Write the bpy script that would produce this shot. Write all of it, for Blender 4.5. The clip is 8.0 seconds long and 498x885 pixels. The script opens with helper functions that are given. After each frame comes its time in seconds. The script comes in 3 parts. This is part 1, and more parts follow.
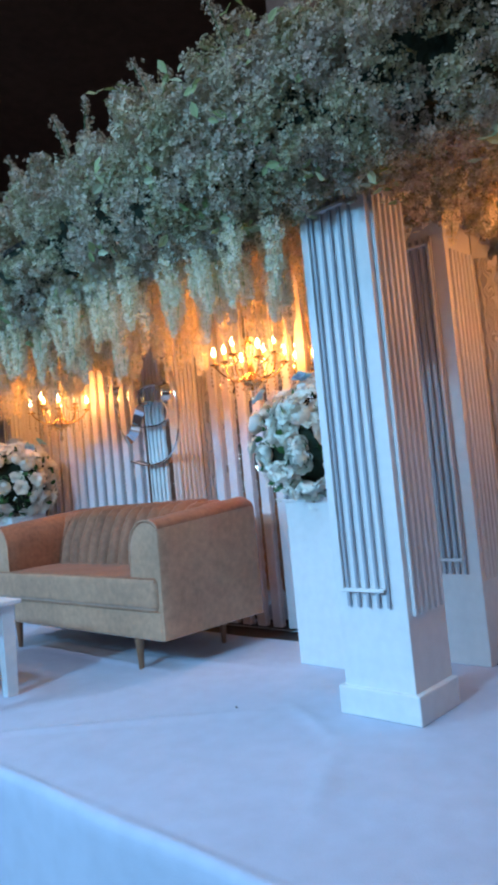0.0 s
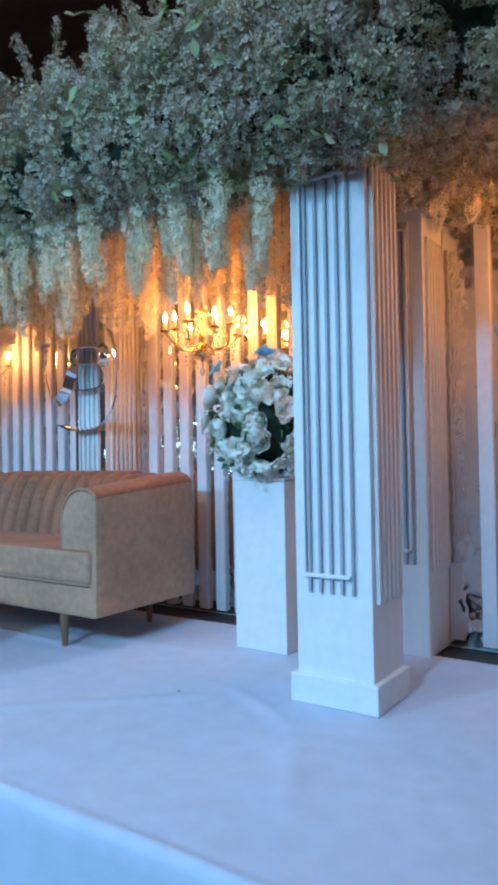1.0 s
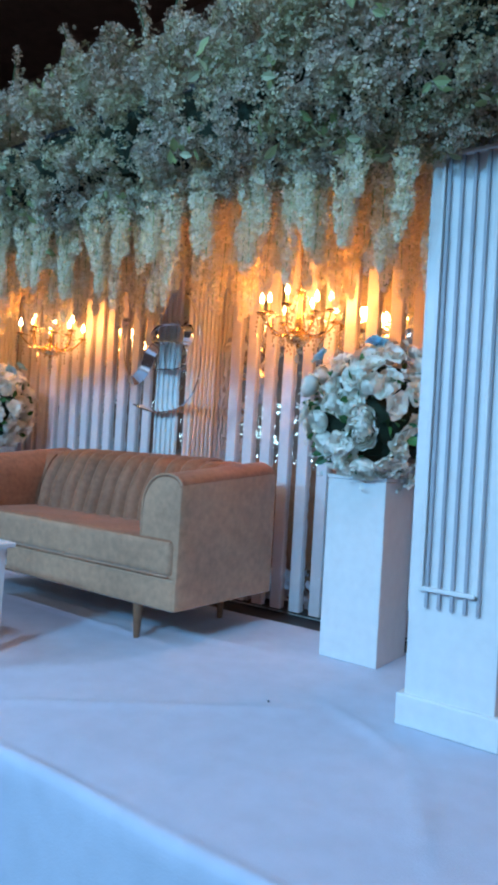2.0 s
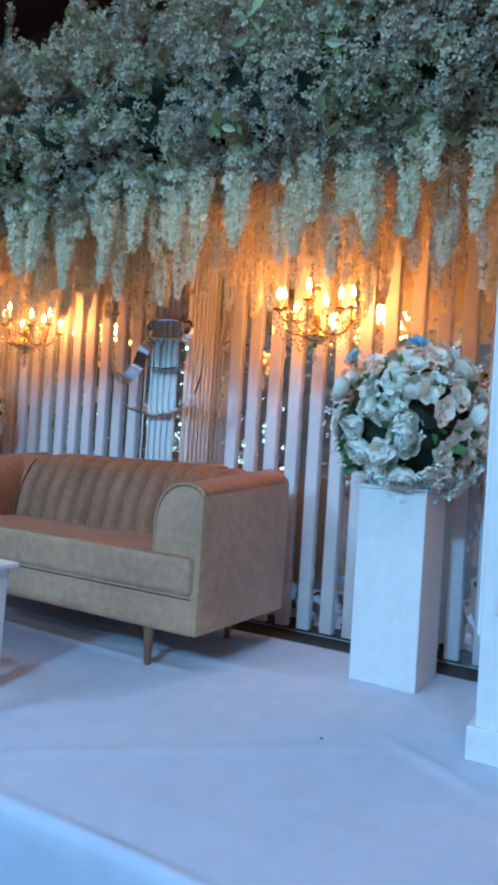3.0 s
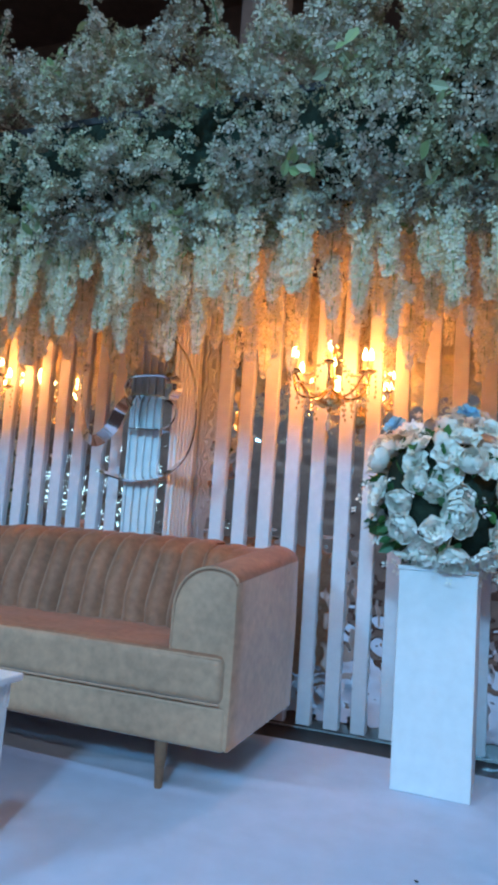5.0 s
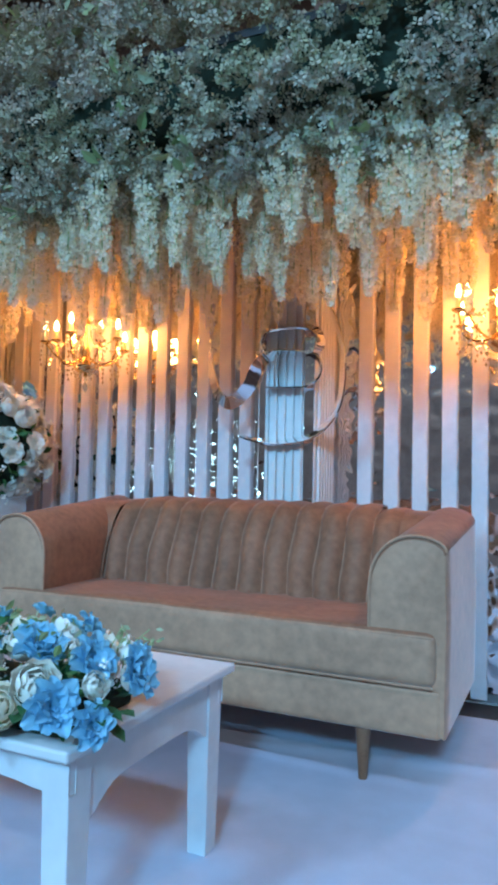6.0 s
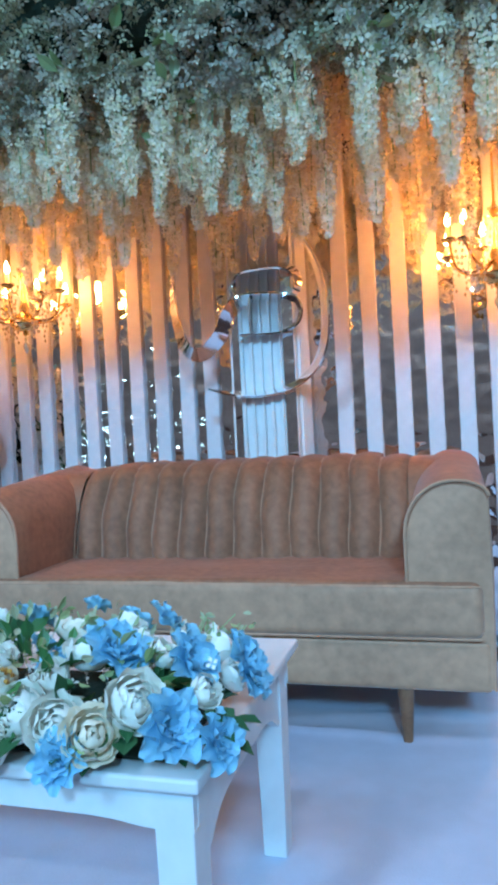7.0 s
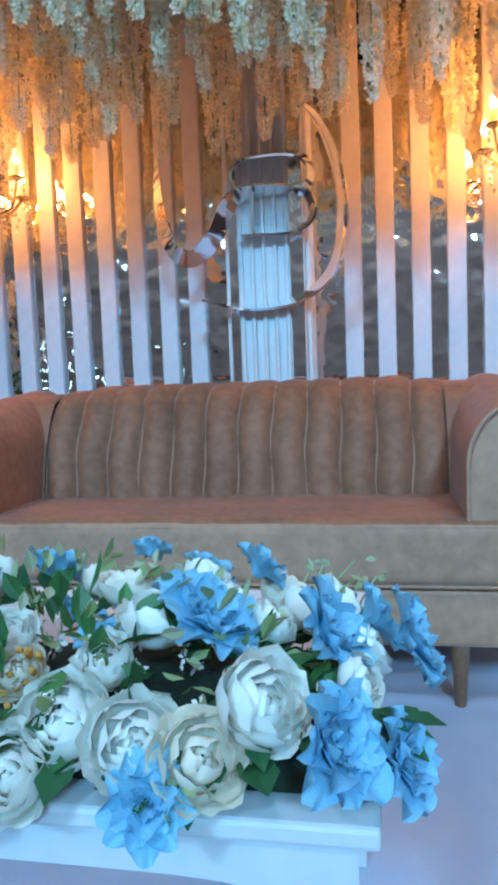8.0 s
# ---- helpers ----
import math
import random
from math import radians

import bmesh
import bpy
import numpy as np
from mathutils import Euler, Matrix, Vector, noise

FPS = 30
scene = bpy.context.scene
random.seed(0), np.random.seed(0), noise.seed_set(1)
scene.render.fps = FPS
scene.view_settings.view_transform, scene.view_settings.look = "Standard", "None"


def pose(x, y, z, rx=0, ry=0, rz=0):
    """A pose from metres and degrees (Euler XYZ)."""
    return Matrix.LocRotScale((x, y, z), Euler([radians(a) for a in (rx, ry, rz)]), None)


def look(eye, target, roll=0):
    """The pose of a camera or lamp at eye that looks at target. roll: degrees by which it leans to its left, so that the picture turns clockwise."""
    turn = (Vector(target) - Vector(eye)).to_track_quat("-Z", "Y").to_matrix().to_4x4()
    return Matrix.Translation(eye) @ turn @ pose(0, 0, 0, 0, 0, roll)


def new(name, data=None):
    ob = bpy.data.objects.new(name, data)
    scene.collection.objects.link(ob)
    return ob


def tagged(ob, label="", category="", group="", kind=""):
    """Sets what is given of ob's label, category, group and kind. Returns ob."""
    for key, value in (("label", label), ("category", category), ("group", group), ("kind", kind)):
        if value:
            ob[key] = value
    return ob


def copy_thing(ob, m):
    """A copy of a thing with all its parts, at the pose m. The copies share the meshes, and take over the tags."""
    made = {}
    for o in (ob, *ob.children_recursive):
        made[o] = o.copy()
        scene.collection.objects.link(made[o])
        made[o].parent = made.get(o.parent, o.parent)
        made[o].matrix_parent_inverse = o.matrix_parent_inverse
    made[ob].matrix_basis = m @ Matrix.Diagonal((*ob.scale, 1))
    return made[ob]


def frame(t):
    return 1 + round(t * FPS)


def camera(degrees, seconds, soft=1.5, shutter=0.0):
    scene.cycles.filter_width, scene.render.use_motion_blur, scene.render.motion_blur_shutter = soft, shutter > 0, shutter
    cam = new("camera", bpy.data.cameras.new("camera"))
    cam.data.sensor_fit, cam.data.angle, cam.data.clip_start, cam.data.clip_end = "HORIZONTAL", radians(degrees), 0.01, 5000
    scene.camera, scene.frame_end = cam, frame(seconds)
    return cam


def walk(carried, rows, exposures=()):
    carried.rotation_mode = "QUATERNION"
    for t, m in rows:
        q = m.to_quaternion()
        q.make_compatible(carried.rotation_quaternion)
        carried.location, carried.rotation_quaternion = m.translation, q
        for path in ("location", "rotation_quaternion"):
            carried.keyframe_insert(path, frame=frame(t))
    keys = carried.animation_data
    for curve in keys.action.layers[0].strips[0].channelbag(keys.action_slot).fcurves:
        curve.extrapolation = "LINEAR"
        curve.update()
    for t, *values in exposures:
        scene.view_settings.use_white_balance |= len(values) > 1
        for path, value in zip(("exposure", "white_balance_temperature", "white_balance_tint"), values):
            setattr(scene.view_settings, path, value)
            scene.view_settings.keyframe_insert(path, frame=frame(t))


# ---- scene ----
cam = camera(39.0, 8.0, soft=3.8)
PATH = [
    (0, (3.646, -3.149, 0.902), (2.282, -1.69, 1.007), -5.5),
    (0.5, (3.495, -3.156, 0.857), (2.197, -1.64, 0.996), -1.2),
    (0.6, (3.468, -3.175, 0.868), (2.213, -1.623, 0.99), -0.9),
    (1, (3.331, -3.219, 0.896), (2.202, -1.568, 0.93), -1.0),
    (1.5, (3.154, -3.273, 0.88), (1.941, -1.683, 0.832), 3.6),
    (2, (2.973, -3.208, 0.898), (1.769, -1.61, 0.904), 3.3),
    (2.2, (2.926, -3.158, 0.898), (1.704, -1.575, 0.927), 2.9),
    (3.3, (2.325, -3.25, 0.898), (1.46, -1.456, 0.906), 3.4),
    (3.5, (2.248, -3.26, 0.90), (1.494, -1.408, 0.907), 2.4),
    (3.8, (2.15, -3.205, 0.882), (1.455, -1.33, 0.938), -1.3),
    (4, (2.06, -3.17, 0.888), (1.405, -1.285, 1.042), -1.1),
    (4.2, (2.100, -3.120, 0.920), (1.381, -1.25, 1.084), -1.1),
    (5.3, (1.645, -3.197, 0.937), (0.946, -1.336, 1.151), 4.6),
    (5.5, (1.555, -3.194, 0.937), (0.858, -1.324, 1.066), 3.8),
    (6, (1.279, -3.102, 0.921), (0.447, -1.285, 1.013), 1.2),
    (6.5, (1.103, -3.054, 0.914), (0.314, -1.218, 0.999), 3.5),
    (7, (0.851, -3.0, 0.905), (0.306, -1.076, 0.883), -3.0),
    (7.5, (0.651, -2.869, 0.829), (0.145, -0.941, 0.666), -0.7),
    (8, (0.51, -2.679, 0.816), (0.153, -0.719, 0.642), -2.2),
]
walk(cam, [(t, look(eye, target, roll)) for t, eye, target, roll in PATH],
     exposures=[(0.0, 0.05), (1.5, 0.0), (3.5, -0.15), (4.5, -0.1), (6.0, 0.0), (7.0, 0.17), (7.5, 0.2), (8.0, 0.08)])

# ---- world, lights and exposure ----
world = bpy.data.worlds.new("world")
scene.world = world
world.use_nodes = True
world.node_tree.nodes["Background"].inputs[0].default_value = (0.5, 0.5, 0.62, 1)
world.node_tree.nodes["Background"].inputs[1].default_value = 0.02

COOL = (0.175, 0.53, 0.93)
WARM = (1.0, 0.33, 0.07)


def lamp(name, kind, m, energy, color, **more):
    data = bpy.data.lights.new(name, kind)
    data.energy, data.color = energy, color
    if kind == "SPOT":
        data.spot_size, data.spot_blend, data.shadow_soft_size = more["size"], more["blend"], more["radius"]
    elif kind == "POINT":
        data.shadow_soft_size = more["radius"]
    elif kind == "AREA":
        data.shape, data.size = "DISK", more["size"]
    ob = new(name, data)
    ob.matrix_world = m
    return ob


SPOTS = [((-1.9, -8.4, 4.3), (0.75, -1.1, 0.05), 1260), ((2.5, -8.6, 4.4), (0.85, -1.1, 0.05), 2080)]
for eye, aim, watts in SPOTS:
    lamp("stage_spot_beam", "SPOT", look(eye, aim), watts, COOL, size=radians(42), blend=0.75, radius=0.4)
CHANDELIERS = [(1.048, -0.30), (-0.90, -0.30), (3.05, -0.30)]
for cx, cy in CHANDELIERS:
    for k in range(3):
        a = radians(120 * k + 50)
        lamp("candle_light", "POINT", pose(cx + 0.19 * math.cos(a), cy + 0.19 * math.sin(a), 1.64), 3.3 if cx < 0 else 4.8, WARM, radius=0.035)
# Unseen hall lamps: first three for inferred overhead light, the rest added fill.
HALL_FILL = [(-2.2, -4.3, 80), (1.0, -4.6, 80), (4.2, -4.3, 80), (6.2, -1.5, 5), (-5.5, -9.6, 70), (-2.0, -9.6, 70), (1.5, -9.6, 70), (5.0, -9.6, 70), (3.6, 1.0, 80)]
for hx, hy, watts in HALL_FILL:
    lamp("hall_fill_beam", "AREA", look((hx, hy, 6.86), (hx, hy, 0)), watts, (1.0, 0.78, 0.66) if hy > 0 else (0.80, 0.66, 0.80) if hy > -4 else (0.42, 0.62, 1.0) if hy > -6 else (0.85, 0.92, 1.0), size=0.5)


# ---- materials ----
def material(name, color, rough=0.6, metal=0.0, vary=0.12, scale=6.0, bump=0.0, bump_scale=60.0, island=None, sheen=0.0,
             translucent=0.0, color2=None, spec=0.5, patch=None, bump_detail=6):
    m = bpy.data.materials.new(name)
    m.use_nodes = True
    nt = m.node_tree
    n, l = nt.nodes, nt.links
    b = n["Principled BSDF"]
    b.inputs["Roughness"].default_value = rough
    b.inputs["Metallic"].default_value = metal
    b.inputs["Specular IOR Level"].default_value = spec
    if sheen:
        b.inputs["Sheen Weight"].default_value = sheen
        b.inputs["Sheen Roughness"].default_value = 0.4
    co = n.new("ShaderNodeTexCoord")
    if island:
        geo = n.new("ShaderNodeNewGeometry")
        ramp = n.new("ShaderNodeValToRGB")
        ramp.color_ramp.interpolation = "LINEAR"
        els = ramp.color_ramp.elements
        while len(els) < len(island):
            els.new(0.5)
        for k, c in enumerate(island):
            els[k].position = k / (len(island) - 1)
            els[k].color = (*c, 1)
        l.new(geo.outputs["Random Per Island"], ramp.inputs[0])
        base = ramp.outputs[0]
        if patch:
            pz = n.new("ShaderNodeTexNoise")
            pz.inputs["Scale"].default_value, pz.inputs["Detail"].default_value = scale, 4
            l.new(co.outputs["Object"], pz.inputs["Vector"])
            pr = n.new("ShaderNodeValToRGB")
            els = pr.color_ramp.elements
            while len(els) < len(patch):
                els.new(0.5)
            for k, c in enumerate(patch):
                els[k].position = 0.28 + 0.44 * k / (len(patch) - 1)
                els[k].color = (*c, 1)
            l.new(pz.outputs[0], pr.inputs[0])
            blend = n.new("ShaderNodeMix")
            blend.data_type = "RGBA"
            blend.inputs["Factor"].default_value = 0.6
            l.new(base, blend.inputs["A"])
            l.new(pr.outputs[0], blend.inputs["B"])
            base = blend.outputs["Result"]
    else:
        nz = n.new("ShaderNodeTexNoise")
        nz.inputs["Scale"].default_value, nz.inputs["Detail"].default_value = scale, 5
        l.new(co.outputs["Object"], nz.inputs["Vector"])
        nz2 = n.new("ShaderNodeTexNoise")
        nz2.inputs["Scale"].default_value, nz2.inputs["Detail"].default_value = scale * 9, 3
        l.new(co.outputs["Object"], nz2.inputs["Vector"])
        add = n.new("ShaderNodeMath")
        add.operation = "ADD"
        l.new(nz.outputs[0], add.inputs[0])
        l.new(nz2.outputs[0], add.inputs[1])
        rng = n.new("ShaderNodeMapRange")
        rng.inputs[1].default_value, rng.inputs[2].default_value = 0.7, 1.3
        l.new(add.outputs[0], rng.inputs[0])
        mix = n.new("ShaderNodeMix")
        mix.data_type = "RGBA"
        dark = color2 or [c * (1 - vary) for c in color]
        mix.inputs["A"].default_value, mix.inputs["B"].default_value = (*dark, 1), (*color, 1)
        l.new(rng.outputs[0], mix.inputs["Factor"])
        base = mix.outputs["Result"]
    l.new(base, b.inputs["Base Color"])
    if bump:
        bz = n.new("ShaderNodeTexNoise")
        bz.inputs["Scale"].default_value, bz.inputs["Detail"].default_value = bump_scale, bump_detail
        l.new(co.outputs["Object"], bz.inputs["Vector"])
        bp = n.new("ShaderNodeBump")
        bp.inputs["Strength"].default_value, bp.inputs["Distance"].default_value = bump, 0.01
        l.new(bz.outputs[0], bp.inputs["Height"])
        l.new(bp.outputs[0], b.inputs["Normal"])
    if translucent:
        tr = n.new("ShaderNodeBsdfTranslucent")
        l.new(base, tr.inputs["Color"])
        mx = n.new("ShaderNodeMixShader")
        mx.inputs[0].default_value = translucent
        l.new(b.outputs[0], mx.inputs[1])
        l.new(tr.outputs[0], mx.inputs[2])
        l.new(mx.outputs[0], n["Material Output"].inputs["Surface"])
    return m


def glow(name, color, strength):
    m = bpy.data.materials.new(name)
    m.use_nodes = True
    b = m.node_tree.nodes["Principled BSDF"]
    b.inputs["Base Color"].default_value = (*color, 1)
    b.inputs["Emission Color"].default_value = (*color, 1)
    b.inputs["Emission Strength"].default_value = strength
    return m


WHITE = material("white_paint", (0.80, 0.79, 0.78), 0.5, vary=0.10, scale=2.5, bump=0.08, bump_scale=40)
SLAT = material("white_slat_paint", (0.78, 0.75, 0.77), 0.45, vary=0.12, scale=3, bump=0.05)
CARPET = material("white_cloth_carpet", (0.535, 0.583, 0.70), 0.85, vary=0.12, scale=1.3, bump=0.12, bump_scale=160, sheen=0.2)
MIRROR = material("mirror_acrylic", (0.80, 0.81, 0.82), 0.05, 1.0, vary=0.10, scale=3, bump=1.0, bump_scale=12, bump_detail=1)
CHROME = material("polished_silver", (0.93, 0.93, 0.93), 0.07, 1.0, vary=0.04, bump=0.12, bump_scale=9)
BRASS = material("gilt_brass", (0.85, 0.62, 0.28), 0.22, 1.0, vary=0.15, scale=20)
# One velvet in two colours: its light-dependent nap tones are painted in.
VELVET = material("velvet_sheen_pale", (0.54, 0.300, 0.178), 0.7, vary=0.34, scale=3.4, bump=0.10, bump_scale=14, sheen=0.5)
VELVET_SHEEN_BROWN = material("velvet_sheen_brown", (0.375, 0.162, 0.086), 0.72, vary=0.40, scale=4.2, bump=0.10, bump_scale=14, sheen=0.12)
# Paler than the channels: the velvet's highlight along seams put into colour.
SEAM_HIGHLIGHT = material("velvet_seam_highlight", (0.52, 0.26, 0.15), 0.7, vary=0.2, scale=9, sheen=0.4)
WOOD = material("leg_wood", (0.30, 0.15, 0.08), 0.4, vary=0.35, scale=14, bump=0.1)
DARKDECK = material("dark_stage_deck", (0.035, 0.028, 0.028), 0.55, vary=0.4, scale=5)
HALLWALL = material("hall_wall_paint", (0.26, 0.18, 0.145), 0.8, vary=0.3, scale=0.8)
HALLPALE = material("pale_hall_panel", (0.50, 0.47, 0.45), 0.8, vary=0.25, scale=0.9)
HALLFLOOR = material("hall_carpet", (0.07, 0.04, 0.035), 0.9, vary=0.4, scale=3)
FLORET = material("garland_floret", (1, 1, 1), 0.8, scale=5.5, island=[(0.14, 0.12, 0.05), (0.50, 0.44, 0.32), (0.72, 0.63, 0.50), (0.40, 0.39, 0.20), (0.80, 0.71, 0.57)],
                  patch=[(0.18, 0.19, 0.07), (0.52, 0.42, 0.36), (0.62, 0.55, 0.40), (0.34, 0.35, 0.16), (0.80, 0.72, 0.58)], translucent=0.15)
WISTERIA = material("wisteria_petal", (1, 1, 1), 0.7, island=[(0.82, 0.72, 0.45), (0.97, 0.88, 0.68), (0.98, 0.90, 0.76), (0.92, 0.83, 0.56)], translucent=0.42)
GREEN = material("green_leaf", (1, 1, 1), 0.5, island=[(0.02, 0.07, 0.03), (0.06, 0.19, 0.05), (0.03, 0.11, 0.045), (0.09, 0.24, 0.06)], translucent=0.15)
LIME = material("pale_green_leaf", (1, 1, 1), 0.5, island=[(0.26, 0.36, 0.13), (0.40, 0.48, 0.22), (0.54, 0.56, 0.36)], translucent=0.25)
PETALW = material("white_petal", (0.96, 0.94, 0.86), 0.65, vary=0.10, scale=14, color2=(0.93, 0.90, 0.78), translucent=0.10)
PETALC = material("cream_petal", (0.95, 0.87, 0.72), 0.65, vary=0.12, scale=14, color2=(0.94, 0.80, 0.60), translucent=0.12)
PETALB = material("blue_petal", (0.40, 0.76, 0.88), 0.6, vary=0.25, scale=25, color2=(0.22, 0.57, 0.79), translucent=0.3)
ORANGE = material("orange_bud", (0.75, 0.36, 0.08), 0.6, vary=0.2, scale=30)
# Dark green foam, kept near black so gaps between flowers read as shade.
FLOWER_BACKING = material("dark_flower_backing", (0.02, 0.035, 0.018), 0.95, vary=0.4, scale=30, bump=0.5)
BULB = glow("bulb_glass", (1.0, 0.60, 0.22), 48)
LED = glow("led_lens", (0.45, 0.85, 1.0), 25)
# Lens glow of the added hall lamps.
FILL_LENS = glow("fill_lamp_lens", (1.0, 0.86, 0.8), 6)
CRYSTAL = material("amber_crystal", (0.95, 0.85, 0.65), 0.08, 0.6, vary=0.05)
CANDLE = material("ivory_candle", (0.8, 0.7, 0.5), 0.5, vary=0.1, translucent=0.3)
# Grey stands for the shade at the front battens.
BATTEN_SHADE = material("batten_shade_grey", (0.40, 0.41, 0.45), 0.5, vary=0.12, scale=5)
BLACK = material("black_metal", (0.03, 0.03, 0.032), 0.45, vary=0.2)


# ---- mesh helpers ----
def link(name, mesh, mat, parent=None, label=""):
    ob = new(name, mesh)
    if mat and not mesh.materials:
        mesh.materials.append(mat)
    if parent:
        ob.parent = parent
    if label:
        ob["label"] = label
    return ob


def part(name, bm, mat, parent=None, label="", smooth=False):
    mesh = bpy.data.meshes.new(name)
    bm.normal_update()
    bm.to_mesh(mesh)
    bm.free()
    if smooth:
        mesh.shade_smooth()
        mesh.set_sharp_from_angle(angle=radians(48))
    return link(name, mesh, mat, parent, label)


def thing(name, m, label, category, group="", kind=""):
    ob = new(name)
    ob.empty_display_size = 0.1
    ob.matrix_world = m
    return tagged(ob, label, category, group, kind)


def box(x0, x1, y0, y1, z0, z1, bevel=0.0, seg=2, bm=None):
    bm = bm or bmesh.new()
    made = bmesh.ops.create_cube(bm, size=1, matrix=Matrix.Translation(((x0 + x1) / 2, (y0 + y1) / 2, (z0 + z1) / 2)) @ Matrix.Diagonal((x1 - x0, y1 - y0, z1 - z0, 1)))
    if bevel:
        edges = list({e for v in made["verts"] for e in v.link_edges})
        bmesh.ops.bevel(bm, geom=edges, offset=bevel, segments=seg, affect="EDGES", profile=0.5)
    return bm


def lathe(profile, seg=16, bm=None, at=(0, 0, 0)):
    """A turned solid from (radius, height) pairs."""
    bm = bm or bmesh.new()
    rings = []
    for r, z in profile:
        rings.append([bm.verts.new((at[0] + max(r, 1e-4) * math.cos(2 * math.pi * k / seg), at[1] + max(r, 1e-4) * math.sin(2 * math.pi * k / seg), at[2] + z)) for k in range(seg)])
    for a, b in zip(rings, rings[1:]):
        for k in range(seg):
            bm.faces.new((a[k], a[(k + 1) % seg], b[(k + 1) % seg], b[k]))
    bm.faces.new(list(reversed(rings[0])))
    bm.faces.new(rings[-1])
    return bm


def tube(points, radius, seg=6, bm=None):
    bm = bm or bmesh.new()
    pts = [Vector(p) for p in points]
    rings = []
    for i, p in enumerate(pts):
        d = (pts[min(i + 1, len(pts) - 1)] - pts[max(i - 1, 0)]).normalized()
        u = d.orthogonal().normalized()
        v = d.cross(u)
        rings.append([bm.verts.new(p + radius * (math.cos(2 * math.pi * k / seg) * u + math.sin(2 * math.pi * k / seg) * v)) for k in range(seg)])
    for a, b in zip(rings, rings[1:]):
        best = min(range(seg), key=lambda s: sum((a[k].co - b[(k + s) % seg].co).length for k in range(seg)))
        for k in range(seg):
            bm.faces.new((a[k], a[(k + 1) % seg], b[(k + 1 + best) % seg], b[(k + best) % seg]))
    bm.faces.new(list(reversed(rings[0])))
    bm.faces.new(rings[-1])
    bmesh.ops.recalc_face_normals(bm, faces=bm.faces[:])
    return bm


def smooth_curve(keys, steps=10):
    """Catmull-Rom points through the keys."""
    k = [Vector(p) for p in keys]
    k = [2 * k[0] - k[1], *k, 2 * k[-1] - k[-2]]
    out = []
    for a, b, c, d in zip(k, k[1:], k[2:], k[3:]):
        for s in range(steps):
            t = s / steps
            out.append(0.5 * (2 * b + (c - a) * t + (2 * a - 5 * b + 4 * c - d) * t * t + (3 * b - 3 * c + d - a) * t ** 3))
    return [*out, k[-2]]


def ribbon(points, width, thick, cant=0.0):
    """A flat band set on edge: width runs along y, thick in the plane of the letters."""
    bm = bmesh.new()
    pts = [Vector(p) for p in points]
    rows = []
    for i, p in enumerate(pts):
        d = (pts[min(i + 1, len(pts) - 1)] - pts[max(i - 1, 0)]).normalized()
        lean = cant * math.sin(math.pi * (i / (len(pts) - 1)) ** 0.8)
        flat, deep = Vector((-d.z, 0, d.x)), Vector((0, 1, 0))
        nrm = (flat * math.cos(lean) + deep * math.sin(lean)) * thick / 2
        half = (deep * math.cos(lean) - flat * math.sin(lean)) * width / 2
        rows.append([bm.verts.new(p + nrm - half), bm.verts.new(p - nrm - half), bm.verts.new(p - nrm + half), bm.verts.new(p + nrm + half)])
    for a, b in zip(rows, rows[1:]):
        for k in range(4):
            bm.faces.new((a[k], a[(k + 1) % 4], b[(k + 1) % 4], b[k]))
    bm.faces.new(rows[0])
    bm.faces.new(list(reversed(rows[-1])))
    bmesh.ops.recalc_face_normals(bm, faces=bm.faces[:])
    return bm


RNG = np.random.default_rng(7)


def random_turns(n):
    q = RNG.normal(size=(n, 4))
    q /= np.linalg.norm(q, axis=1)[:, None]
    w, x, y, z = q.T
    return np.stack([np.stack([1 - 2 * (y * y + z * z), 2 * (x * y - z * w), 2 * (x * z + y * w)], -1),
                     np.stack([2 * (x * y + z * w), 1 - 2 * (x * x + z * z), 2 * (y * z - x * w)], -1),
                     np.stack([2 * (x * z - y * w), 2 * (y * z + x * w), 1 - 2 * (x * x + y * y)], -1)], 1)


def unit(v):
    return v / np.linalg.norm(v, axis=1)[:, None]


def turned_to(d):
    """Turns that bring z to the directions given, spun at random."""
    z = unit(d)
    x = unit(np.cross(RNG.normal(size=z.shape), z))
    return np.stack([x, np.cross(z, x), z], 2)


def scattered(name, verts, faces, places, turns, sizes):
    """One mesh of many small copies of a template."""
    v = np.einsum("nij,vj->nvi", turns, verts) * sizes[:, None, None] + places[:, None]
    n, k = v.shape[:2]
    f = (faces[None] + (np.arange(n) * k)[:, None, None]).reshape(-1, faces.shape[1])
    mesh = bpy.data.meshes.new(name)
    mesh.from_pydata(v.reshape(-1, 3).tolist(), [], f.tolist())
    mesh.update()
    return mesh


def floret(petals=4, cup=0.35):
    """A small open flower: petals of two triangles each, about one unit across."""
    v, f = [], []
    for k in range(petals):
        a = 2 * math.pi * k / petals
        for r, da, z in ((0.05, 0, 0), (0.36, -0.5, cup * 0.3), (0.52, 0, cup * 0.5), (0.36, 0.5, cup * 0.3)):
            v.append((r * math.cos(a + da), r * math.sin(a + da), z))
        f.append([4 * k, 4 * k + 1, 4 * k + 2, 4 * k + 3])
    return np.array(v), np.array(f)


FL_V, FL_F = floret()


def leaf_template():
    v = [(0, 0, 0), (0.22, 0.35, 0.05), (0.24, 0.65, 0.04), (0, 1, -0.06), (-0.24, 0.65, 0.04), (-0.22, 0.35, 0.05), (0, 0.5, -0.02)]
    f = [(0, 1, 6), (1, 2, 6), (2, 3, 6), (3, 4, 6), (4, 5, 6), (5, 0, 6)]
    return np.array(v), np.array(f)


LF_V, LF_F = leaf_template()


def rose_mesh(name, mat, rings, seed, ruffle=0.05):
